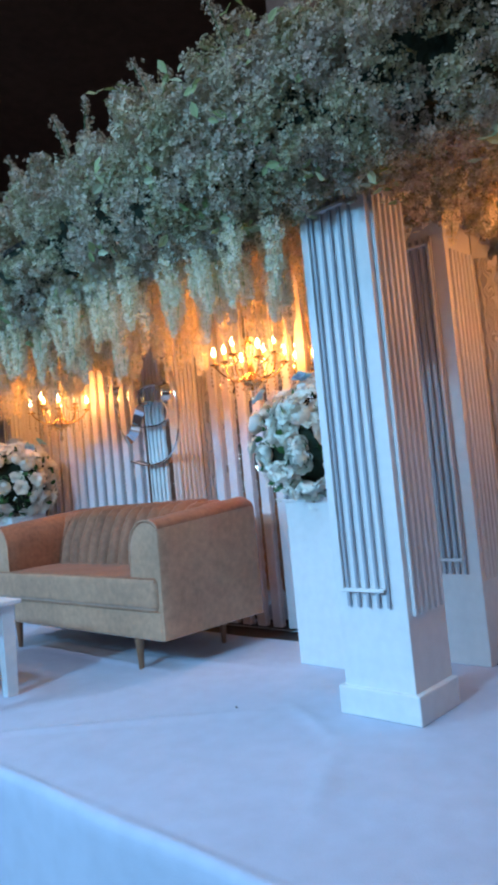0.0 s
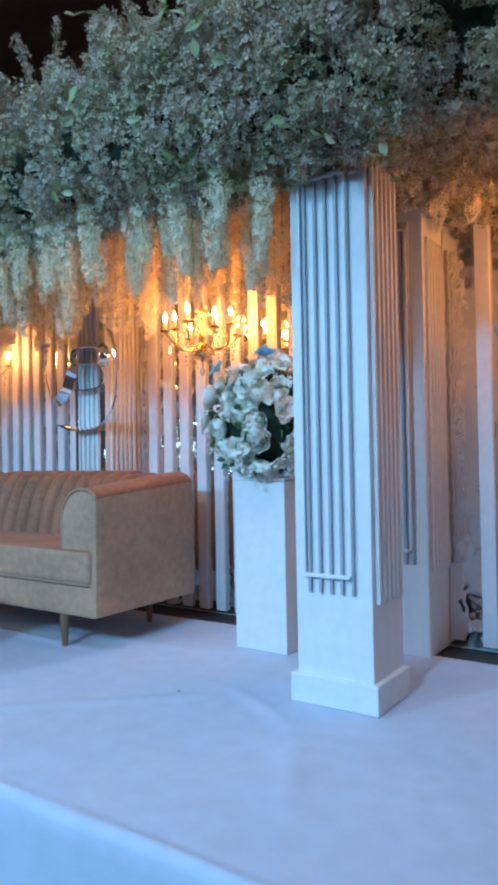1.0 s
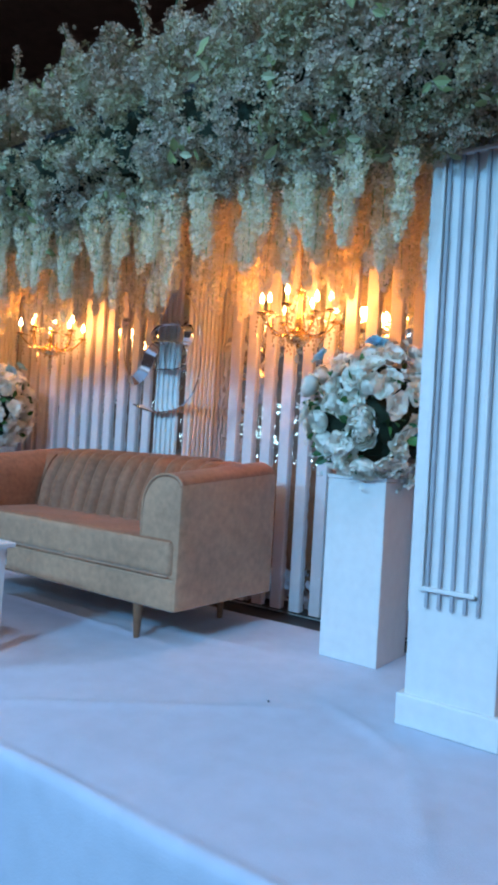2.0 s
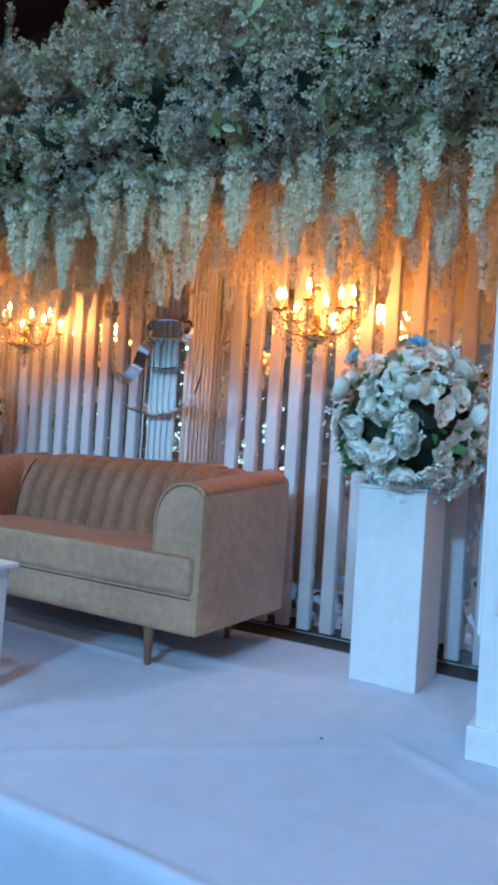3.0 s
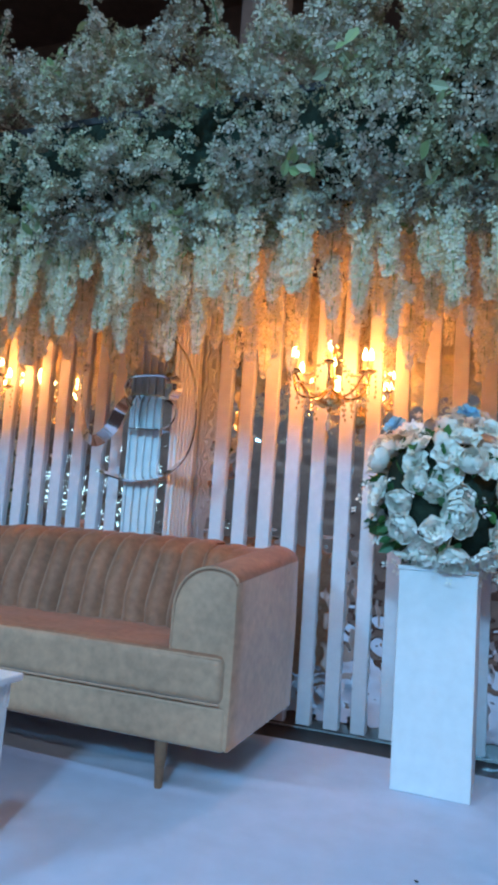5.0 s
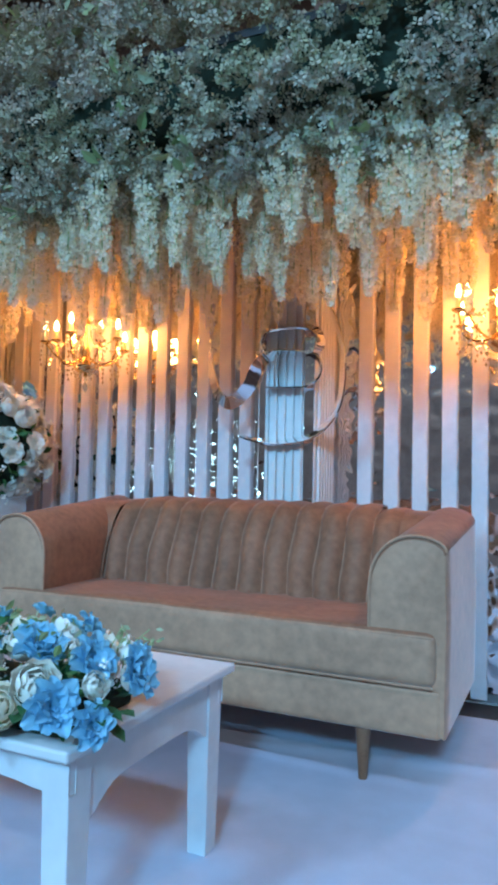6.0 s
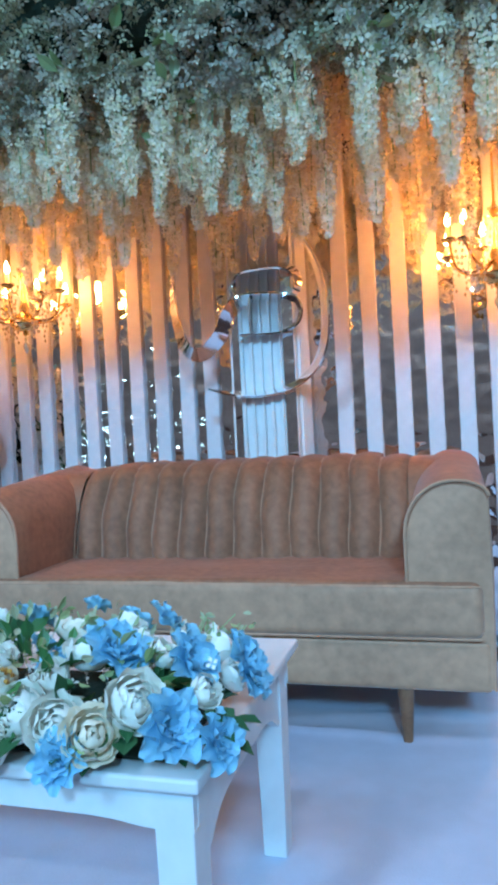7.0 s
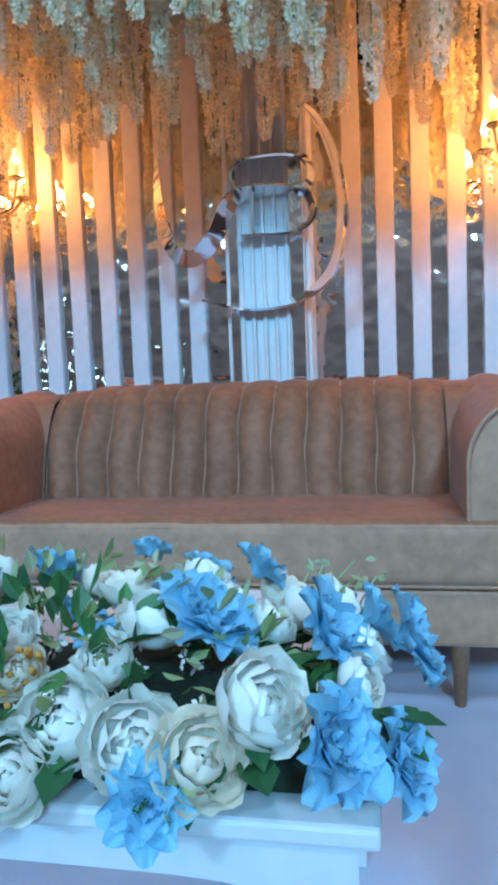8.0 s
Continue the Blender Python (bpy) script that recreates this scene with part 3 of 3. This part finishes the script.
        bmesh.ops.recalc_face_normals(bm, faces=bm.faces[:])
        part("back_corner", bm, VELVET_SHEEN_BROWN, t, smooth=True)
    n = 12
    width = 1.256 / n
    for k in range(n):
        xc = -0.628 + width * (k + 0.5)
        bm = bmesh.new()
        rows = []
        edge = max(0, abs(xc) - 0.50) / 0.15
        for i in range(11):
            s = i / 10
            z = 0.46 + 0.368 * s - 0.024 * edge * s
            y = -0.60 + 0.15 * s - 0.03 * math.sin(math.pi * s)
            if s > 0.85:
                y += 0.35 * (s - 0.85) ** 1.0
                z -= 0.5 * (s - 0.85) ** 2 * 2
            row = []
            for j in range(9):
                u = j / 4 - 1
                bulge = 0.040 * (1 - abs(u) ** 2.2)
                row.append(bm.verts.new((xc + u * width / 2 * 0.995 + 0.004 * math.sin(9 * s + k), y - bulge, z + (0.010 * (1 - u * u) * max(0.0, s - 0.7) / 0.3))))
            rows.append(row)
        rows.append([bm.verts.new((v.co.x, -0.30, v.co.z + 0.002)) for v in rows[-1]])
        rows.append([bm.verts.new((v.co.x, -0.30, 0.46)) for v in rows[-1]])
        for a, b in zip(rows, rows[1:]):
            for j in range(8):
                bm.faces.new((a[j], a[j + 1], b[j + 1], b[j]))
        part("back_channel", bm, VELVET_SHEEN_BROWN, t, smooth=True)
    for k in range(n + 1):
        xs = -0.628 + width * k
        e = max(0, abs(xs) - 0.50) / 0.15
        part("seam", tube([(xs + 0.004 * math.sin(9 * s + k), -0.60 + 0.15 * s - 0.03 * math.sin(math.pi * s) - 0.001 + (0.35 * (s - 0.85) if s > 0.85 else 0), 0.46 + 0.366 * s - 0.024 * e * s - ((s - 0.85) ** 2 if s > 0.85 else 0)) for s in [i / 12 for i in range(13)]], 0.0030, 5), SEAM_HIGHLIGHT, t)
    for x, y in ((0.61, -0.95), (-0.61, -0.95), (0.625, -0.376), (-0.625, -0.376)):
        bm = lathe([(0.013, 0.0), (0.014, 0.004), (0.024, 0.158)], 12, at=(x, y, 0))
        part("leg", bm, WOOD, t, "tapered brown wooden leg", smooth=True)
    return t


sofa()

# ---- coffee table ----
def apron_panel(a, b, axis, at, thick, z0, z1, drop, inset=0.0):
    """A board between two legs with its lower edge arched."""
    bm = bmesh.new()
    n = 24
    front, back = [], []
    for off, rows in ((0, front), (thick, back)):
        for k in range(n + 1):
            s = k / n
            u = min(s, 1 - s) * (b - a)
            low = z0 - drop * math.exp(-(max(0.0, u - inset) / 0.05) ** 1.5)
            p = a + (b - a) * s
            lo = (p, at + off, low) if axis == "x" else (at + off, p, low)
            hi = (p, at + off, z1) if axis == "x" else (at + off, p, z1)
            rows.append((bm.verts.new(lo), bm.verts.new(hi)))
    for k in range(n):
        bm.faces.new((front[k][0], front[k + 1][0], front[k + 1][1], front[k][1]))
        bm.faces.new((back[k + 1][0], back[k][0], back[k][1], back[k + 1][1]))
        bm.faces.new((front[k + 1][0], front[k][0], back[k][0], back[k + 1][0]))
    bmesh.ops.recalc_face_normals(bm, faces=bm.faces[:])
    return bm


def coffee_table():
    t = thing("coffee_table", pose(0, 0, 0), "white painted wooden coffee table with arched apron", "table")
    X0, X1, Y0, Y1 = -0.52, 0.507, -2.125, -1.47
    part("tabletop", box(X0, X1, Y0, Y1, 0.424, 0.445, bevel=0.005), WHITE, t)
    a, b, c, d = X0 + 0.022, X1 - 0.022, Y0 + 0.035, Y1 - 0.03
    for x in (a, b - 0.062):
        for y in (c, d - 0.066):
            bm = box(x, x + 0.062, y, y + 0.066, 0.0, 0.423, bevel=0.0015, seg=1)
            for v in bm.verts:
                if v.co.z < 0.1:
                    v.co.x += 0.006 * (1 if v.co.x < x + 0.0375 else -1)
                    v.co.y += 0.006 * (1 if v.co.y < y + 0.0375 else -1)
            part("leg", bm, WHITE, t)
    for at in (c - 0.0025, d - 0.0180):
        part("apron", apron_panel(a - 0.001, b + 0.001, "x", at, 0.02, 0.366, 0.423, 0.012, 0.063), WHITE, t)
    for at in (a + 0.006, b - 0.026):
        part("apron", apron_panel(c + 0.0665, d - 0.0665, "y", at, 0.02, 0.335, 0.423, 0.05), WHITE, t)
    return t


coffee_table()

# ---- flowers ----
ROSES = [rose_mesh("rose", PETALW, ROSE_RINGS, s) for s in (1, 2, 3)]
OPENS = [frilly_mesh("open_bloom", PETALW, GARDENIA_RINGS, s, 0.07) for s in (4, 5, 14)]
CREAMS = [rose_mesh("peony", PETALC, PEONY_RINGS, s) for s in (6, 7)]
BLUES = [frilly_mesh("blue_bloom", PETALB, FRILLY_RINGS, s, 0.085) for s in (8, 9, 10)]


def leaf_spray(name, centre, radius, count, size, up=-1.0):
    p = RNG.normal(size=(count, 3))
    p /= np.linalg.norm(p, axis=1)[:, None]
    p[:, 2] = np.where(p[:, 2] < up, -p[:, 2], p[:, 2])
    out = p.copy()
    t = random_turns(count)
    for i in range(count):
        y = out[i] + 0.5 * RNG.normal(size=3)
        y /= np.linalg.norm(y)
        x = np.cross(y, RNG.normal(size=3))
        x /= np.linalg.norm(x)
        t[i] = np.stack([x, y, np.cross(x, y)], 1)
    places = np.array(centre) + p * np.array(radius) * RNG.uniform(0.72, 0.95, size=(count, 1))
    return scattered(name, LF_V, LF_F, places, t, RNG.uniform(0.7, 1.3, count) * size)


def flower_ball(m):
    t = thing("flower_arrangement", m, "round white rose arrangement with green leaves on a pedestal", "flowers", "pedestal flowers")
    bm = bmesh.new()
    bmesh.ops.create_icosphere(bm, subdivisions=3, radius=0.235)
    for v in bm.verts:
        v.co *= 1 + 0.12 * noise.noise(v.co * 14)
    part("foam_core", bm, FLOWER_BACKING, t)
    link("foliage", leaf_spray("foliage", (0, 0, 0), (0.29, 0.29, 0.28), 230, 0.062), GREEN, t, "dark green leaves")["kind"] = "stuff"
    rnd = random.Random(3)
    n = 150
    for k in range(n):
        z = 1 - 2 * (k + 0.5) / n
        a = k * 2.39996 + rnd.uniform(-0.25, 0.25)
        r = math.sqrt(1 - z * z)
        d = Vector((r * math.cos(a), r * math.sin(a), z))
        if rnd.random() < 0.08 or noise.noise(d * 2.6 + Vector((3, 1, 7))) < -0.32:
            continue
        mesh = rnd.choice(OPENS * 2 + ROSES)
        ob = link("bloom", mesh, None, t)
        ob.matrix_local = facing(d * (0.288 + rnd.uniform(-0.045, 0.035)), d + 0.40 * Vector((rnd.uniform(-1, 1), rnd.uniform(-1, 1), rnd.uniform(-1, 1))), rnd.uniform(0, 6), rnd.uniform(0.046, 0.064))
    for d in ((-0.48, -0.52, 0.66), (0.22, -0.5, 0.80)):
        ob = link("blue_bloom", BLUES[0], None, t, "small pale blue bloom")
        ob.matrix_local = facing(Vector(d).normalized() * 0.355, d, 0.4, 0.044)
    p = RNG.normal(size=(160, 3))
    p /= np.linalg.norm(p, axis=1)[:, None]
    link("filler", scattered("filler", FL_V, FL_F, p * RNG.uniform(0.31, 0.355, (160, 1)), random_turns(160), RNG.uniform(0.025, 0.045, 160)), PETALW, t, "small white filler blossom")["kind"] = "stuff"
    return t


def pedestal(m):
    t = thing("pedestal", m, "plain white square flower pedestal", "pedestal", "flower pedestals")
    part("body", box(0, 0.276, 0, 0.28, 0, 0.775, bevel=0.004), WHITE, t)
    part("top_board", box(-0.004, 0.28, -0.004, 0.284, 0.776, 0.79, bevel=0.003), WHITE, t)


pedestal(pose(1.408, -0.54, 0))
pedestal(pose(-1.56, -0.54, 0))
ball = flower_ball(pose(1.555, -0.42, 1.05))
copy_thing(ball, pose(-1.40, -0.42, 1.055, 0, 0, 130))


def table_flowers():
    t = thing("table_centrepiece", pose(0, 0, 0.445), "blue and white flower centrepiece on the coffee table", "flowers")
    part("tray", box(-0.40, 0.46, -2.09, -1.86, 0.001, 0.05, bevel=0.01), FLOWER_BACKING, t)
    Z = 0.445
    spec = [("B", 0.47, -2.10, 0.528, 1.15), ("B", 0.458, -2.0, 0.565, 1.1), ("B", 0.537, -1.97, 0.55, 1.05), ("B", 0.525, -2.06, 0.495, 0.9), ("B", 0.338, -2.0, 0.575, 1.25),
            ("B", 0.243, -1.89, 0.618, 0.55), ("B", 0.375, -1.9, 0.60, 0.8), ("B", 0.317, -2.13, 0.485, 0.9), ("B", 0.11, -1.88, 0.59, 0.9), ("W", 0.223, -2.08, 0.525, 1.05),
            ("W", 0.297, -2.1, 0.52, 1.0), ("C", 0.36, -2.11, 0.515, 0.95), ("W", 0.407, -2.07, 0.548, 1.0), ("W", 0.275, -1.98, 0.568, 0.9), ("C", 0.225, -1.92, 0.585, 0.75),
            ("W", 0.185, -2.12, 0.495, 1.0), ("B", 0.218, -2.0, 0.55, 0.6), ("C", 0.145, -2.04, 0.53, 0.7), ("W", 0.115, -2.0, 0.555, 0.75), ("B", 0.12, -2.13, 0.475, 0.8), ("W", 0.04, -1.9, 0.59, 0.8),
            ("W", 0.31, -1.89, 0.585, 0.7), ("C", 0.17, -1.86, 0.57, 0.7), ("W", 0.43, -1.92, 0.56, 0.7), ("B", 0.17, -1.95, 0.56, 0.7), ("W", 0.40, -1.97, 0.565, 0.6), ("B", 0.02, -1.98, 0.57, 0.9), ("W", 0.35, -1.93, 0.575, 0.6), ("C", 0.46, -1.95, 0.545, 0.6), ("W", 0.50, -1.93, 0.52, 0.6), ("B", 0.50, -1.90, 0.545, 0.9), ("W", 0.46, -1.87, 0.55, 0.8), ("B", 0.30, -1.86, 0.58, 0.8), ("C", 0.40, -1.86, 0.56, 0.8), ("W", 0.49, -2.03, 0.53, 0.6), ("W", 0.24, -2.04, 0.545, 0.7)]
    rnd = random.Random(11)
    for k in range(24):
        spec.append((rnd.choice("BWWC"), rnd.uniform(-0.42, 0.05), rnd.uniform(-2.12, -1.86), rnd.uniform(0.50, 0.58), rnd.uniform(0.7, 1.1)))
    centre = Vector((0.05, -1.98, 0.40))
    for kind, x, y, z, s in spec:
        mesh = rnd.choice({"B": BLUES, "W": ROSES, "C": CREAMS}[kind])
        d = Vector(((x - 0.25) * 1.2 if x > 0.2 else (x - 0.05) * 0.6, (y - centre.y) * 1.6 - 0.02, 0.16)).normalized()
        ob = link({"B": "blue_bloom", "W": "white_rose", "C": "cream_peony"}[kind], mesh, None, t, {"B": "sky blue artificial bloom", "W": "white rose", "C": "cream peony"}[kind])
        ob.matrix_local = facing((x, y - 0.025 * (y < -2.05), z - Z - 0.012 * (y < -2.05)), d, rnd.uniform(0, 6), 0.046 * s)
    link("foliage", leaf_spray("foliage", (0.05, -1.985, 0.03), (0.48, 0.16, 0.125), 300, 0.044, up=0.0), GREEN, t, "dark green leaves")["kind"] = "stuff"
    link("sprig", leaf_spray("sprig", (0.05, -1.985, 0.05), (0.48, 0.15, 0.16), 280, 0.024, up=0.1), LIME, t, "fine pale green sprigs")["kind"] = "stuff"
    for k in range(34):
        a = rnd.uniform(-0.5 * math.pi, 0.12 * math.pi) if k % 2 else rnd.uniform(-math.pi, 0.1)
        px, py = 0.05 + 0.46 * (1 if math.cos(a) > 0 else -1) * abs(math.cos(a)) ** 0.6, -1.985 - 0.13 * abs(math.sin(a)) ** 0.6
        y = Vector((math.cos(a) * 0.8, math.sin(a) - 0.3, rnd.uniform(-0.7, 0.2))).normalized()
        x = y.cross(Vector((0, 0, 1))).normalized()
        turn = np.stack([np.array(x), np.array(y), np.array(x.cross(y))], 1)[None]
        link("leaf", scattered("leaf", LF_V, LF_F, np.array([[px, py, rnd.uniform(0.02, 0.07)]]), turn, np.array([rnd.uniform(0.045, 0.072)])), GREEN, t)
    for k in range(40):
        x, y = rnd.uniform(-0.3, 0.52), rnd.uniform(-1.92, -1.86) if k > 4 else rnd.uniform(-2.13, -2.1)
        tip = Vector((x + rnd.uniform(-0.05, 0.07), y + (0.03 if y > -2 else -0.05), rnd.uniform(0.13, 0.165) if y > -2 else rnd.uniform(0.0, 0.05)))
        base = Vector((x, y, 0.06))
        part("stem", tube([base, (base + tip) / 2 + Vector((0, 0, 0.015)), tip], 0.0014, 4), LIME, t)
        q = np.array([base + (tip - base) * f for f in (0.4, 0.55, 0.7, 0.8, 0.9, 1.0)]) + RNG.normal(size=(6, 3)) * 0.007
        link("sprig", scattered("sprig", LF_V, LF_F, q, random_turns(6), RNG.uniform(0.012, 0.022, 6)), LIME, t)["kind"] = "stuff"
    n = 140
    p = np.column_stack([RNG.uniform(-0.42, 0.50, n), RNG.uniform(-2.12, -1.90, n), RNG.uniform(0.05, 0.125, n)])
    link("filler", scattered("filler", FL_V, FL_F, p, random_turns(n), RNG.uniform(0.014, 0.024, n)), PETALW, t, "tiny white filler blossom")["kind"] = "stuff"
    bm = bmesh.new()
    for k in range(16):
        bmesh.ops.create_icosphere(bm, subdivisions=1, radius=0.0042, matrix=Matrix.Translation((0.165 + rnd.uniform(-0.02, 0.02), -2.06 + rnd.uniform(-0.02, 0.02), 0.06 + 0.004 * k)))
    part("orange_buds", bm, ORANGE, t, "small orange buds")["kind"] = "stuff"


table_flowers()

# ---- canopy with garland and hanging wisteria ----
tagged(part("canopy_frame", box(-2.7, 4.1, -1.22, 0.085, 2.255, 2.28), BLACK), "dark canopy board above the stage", "canopy", kind="structure")
# Core beam, coloured dark for the shade between blossom clumps.
tagged(part("canopy_beam", box(-2.7, 4.1, -1.22, -0.95, 1.995, 2.25), FLOWER_BACKING), "beam behind the flowers, coloured dark as the shade in their gaps", "beam", kind="structure")


def garland():
    """Thousands of small blossoms in clumps round the front beam and over the end bay."""
    n = 5200
    x = RNG.uniform(-2.7, 4.1, n)
    a = RNG.uniform(-0.66 * math.pi, 0.95 * math.pi, n)
    lump = np.array([noise.noise((u * 2.6, math.cos(v) * 1.4, math.sin(v) * 1.4)) for u, v in zip(x, a)])
    lump2 = np.array([noise.noise((u * 7, math.cos(v) * 2.6, math.sin(v) * 2.6 + 5)) for u, v in zip(x, a)])
    r = 1 + 0.34 * lump + 0.62 * lump2 + RNG.uniform(-0.10, 0.06, n)
    keep = (lump2 > -0.46 + RNG.uniform(-0.15, 0.1, n)) | (x > 1.4) & (x < 2.5)
    y = -1.10 - 0.25 * np.cos(a) * r
    z = 2.21 + 0.31 * np.sin(a) * np.where(np.sin(a) > 0, r, 0.6 + 0.4 * r)
    low = np.clip((x - 2.15) / 0.5, 0, 1)
    z = np.where(z > 2.15, 2.15 + (z - 2.15) * (1 - 0.45 * low), z)
    front = np.column_stack([x, y, z])[keep]
    fill = 420
    fa = RNG.uniform(-0.62 * math.pi, 0.6 * math.pi, fill)
    front = np.vstack([front, np.column_stack([RNG.uniform(1.5, 2.5, fill), -1.11 - 0.23 * np.cos(fa), 2.21 + 0.27 * np.sin(fa)])])
    m = 1700
    sx, sy = RNG.uniform(1.98, 4.1, m), RNG.uniform(-1.0, -0.06, m)
    dip = np.array([noise.noise((u * 4, v * 4, 2)) for u, v in zip(sx, sy)])
    over = (sx < 2.32) & ((sy > -0.28) | (sy < -0.72))
    sz = 1.98 - 0.07 * dip + RNG.uniform(-0.07, 0.08, m) + 0.05 * over
    centres = np.vstack([front, np.column_stack([sx, sy, sz])])
    per = 17
    ball = np.repeat(RNG.uniform(0.026, 0.042, len(centres)), per)
    d = unit(RNG.normal(size=(len(centres) * per, 3)))
    c = np.repeat(centres, per, 0) + d * ball[:, None]
    m = len(c)
    mesh = scattered("garland_blossoms", FL_V, FL_F, c, turned_to(d + 0.35 * RNG.normal(size=(m, 3))), RNG.uniform(0.021, 0.037, m))
    t = link("flower_garland", mesh, FLORET)
    tagged(t, "dense grey-mauve, cream and green blossom garland along the canopy", "flowers", kind="stuff")
    picks = front[RNG.integers(0, len(front), 150)]
    out = unit((picks - [0, -1.10, 2.21]) * [0, 1, 1])
    k = 7
    p = np.repeat(picks + out * 0.045, k, 0) + RNG.normal(size=(len(picks) * k, 3)) * 0.026
    o = np.repeat(out, k, 0) + 0.6 * RNG.normal(size=(len(p), 3))
    leaf = link("garland_leaf", scattered("garland_leaf", LF_V, LF_F, p, turned_to(o), RNG.uniform(0.040, 0.072, len(p))), LIME, t, "pale green leaves")
    leaf["kind"] = "stuff"


garland()
# Added board; its dark colour stands for shade above the end bay's blossoms.
tagged(part("end_canopy_board", box(2.02, 4.1, -0.94, -0.01, 2.05, 2.09), FLOWER_BACKING), "added board over the end bay, coloured dark as the shade between blossoms", "canopy", kind="structure")


def twig_mesh(seed):
    r = np.random.default_rng(seed)
    n = 22
    s = np.linspace(0.1, 1, n)
    p = np.column_stack([0.05 * s ** 2 * (1 if seed % 2 else -1), 0.02 * np.sin(3 * s), 0.30 * s])
    return scattered("blossom_twig", FL_V, FL_F, np.repeat(p, 4, 0) + r.normal(size=(n * 4, 3)) * 0.011, random_turns(n * 4), r.uniform(0.02, 0.035, n * 4))


TWIGS = [twig_mesh(k) for k in range(3)]
for k, x in enumerate((-0.6, -0.1, 0.42, 0.84, 0.97, 1.5, 1.93)):
    ob = part("blossom_twig", tube([(0, 0, -0.12), (0.0, 0, 0.1), (0.05 if k % 3 == 1 else -0.05, 0, 0.29)], 0.003, 5), GREEN)
    tagged(ob, "thin blossom twig standing out of the garland", "flowers", "garland twigs")
    ob.matrix_world = pose(x, -1.22, 2.44, 8, 10 * math.sin(k * 2.1), 0)
    link("twig_blossoms", TWIGS[k % 3], FLORET, ob)["kind"] = "stuff"


def strand_mesh(length, seed):
    """Blossoms of one wisteria strand, full above and thin at its tip."""
    r = np.random.default_rng(seed)
    n = int(600 * length)
    s = np.sort(r.uniform(0, 1, n))
    rad = (0.038 * (1 - s ** 2.5 * 0.82) + 0.004) * (0.85 + 0.2 * np.sin(15 * s + seed))
    a = r.uniform(0, 2 * math.pi, n)
    p = np.column_stack([rad * np.cos(a) + 0.012 * np.sin(4 * s + seed), rad * np.sin(a), -length * s])
    out = np.column_stack([np.cos(a), np.sin(a), np.full(n, -0.25)]) + 0.4 * r.normal(size=(n, 3))
    return scattered("wisteria_blossoms", FL_V, FL_F, p, turned_to(out), r.uniform(0.026, 0.044, n) * (1.1 - 0.45 * s))


def strands(lengths, first):
    out = []
    for k, l in enumerate(lengths):
        ob = part("wisteria_strand", tube([(0.012 * math.sin(4 * s + first + k), 0, -l * s) for s in (0, 0.2, 0.4, 0.6, 0.8, 0.97)], 0.0025, 5), LIME)
        stem = ob.data
        bpy.data.objects.remove(ob)
        out.append((stem, strand_mesh(l, first + k)))
    return out


SHORT = strands((0.26, 0.32, 0.37, 0.41, 0.46), 0)
LONG = strands((0.52, 0.60, 0.65, 0.70, 0.74, 0.57), 10)
END = strands((0.16, 0.22, 0.30), 20)
rnd = random.Random(21)
HANGS = []
for y in (-1.15, -1.02, -0.88, -0.75, -0.62, -0.49, -0.35):
    for k in range(38):
        x = -2.1 + 0.11 * k + rnd.uniform(-0.045, 0.045)
        if x < 1.95 and not (abs(x + 0.9) < 0.2 or abs(x - 1.05) < 0.2) or y < -0.6:
            HANGS.append((x, y + rnd.uniform(-0.05, 0.05), *((2.255, LONG) if y > -0.94 else (1.995, SHORT))))
HANGS = [h for h in HANGS if h[0] < 1.97]
HANGS += [(2.37, -0.80, 2.05, END), (2.36, -0.62, 2.05, END), (2.42, -0.55, 2.05, END), (2.55, -0.7, 2.05, END), (2.48, -0.35, 2.05, END), (2.7, -0.5, 2.05, END)]
for x, y, top, kinds in HANGS:
    stem, blossoms = kinds[rnd.randrange(len(kinds))]
    ob = link("wisteria_strand", stem, LIME)
    tagged(ob, "hanging white wisteria strand under the canopy", "flowers", "wisteria strands")
    ob.matrix_world = Matrix.Translation((x, y, top)) @ Matrix.Rotation(rnd.uniform(0, 6), 4, "Z")
    link("blossoms", blossoms, WISTERIA, ob)["kind"] = "stuff"

# ---- added hall fill lamps, led stands and spotlights ----
# Housings and lenses for the unseen lamps added above the hall.
for hx, hy, watts in HALL_FILL:
    t = thing("unseen_ceiling_lamp", pose(hx, hy, 6.88), "unseen round hall lamp, added to light the hall and stage", "lamp", "hall downlights")
    part("housing", lathe([(0.30, 0.0), (0.30, 0.12)], 20), BLACK, t)
    part("lens", lathe([(0.26, -0.006), (0.26, -0.001)], 20), FILL_LENS, t)
for k in range(5):
    t = thing("led_stand", pose(-4.6 + 0.36 * k, -6.2, -0.6), "black stand with a lit blue-white stage light", "lamp", "led stands")
    part("pole", lathe([(0.16, 0.0), (0.16, 0.015), (0.015, 0.02), (0.015, 1.55)], 12), BLACK, t)
    part("lens", lathe([(0.001, 0.0), (0.06, 0.004), (0.06, 0.012)], 14, at=(0, 0, 0)), LED, t).matrix_local = pose(0, 0.068, 1.62, -90, 0, 0)
    part("can", box(-0.07, 0.07, -0.08, 0.052, 1.55, 1.69, bevel=0.02), BLACK, t)
for eye, aim, watts in SPOTS:
    t = thing("stage_spotlight", look(eye, aim), "black stage spotlight hung from the hall ceiling", "lamp", "stage spotlights")
    part("can", lathe([(0.14, 0.05), (0.14, 0.42), (0.06, 0.5)], 18), BLACK, t)
    part("yoke", tube([look(eye, aim).inverted() @ Vector((eye[0], eye[1] - 0.3, z)) for z in (eye[2] + 0.1, 5.5, 7.0)], 0.015, 6), BLACK, t)
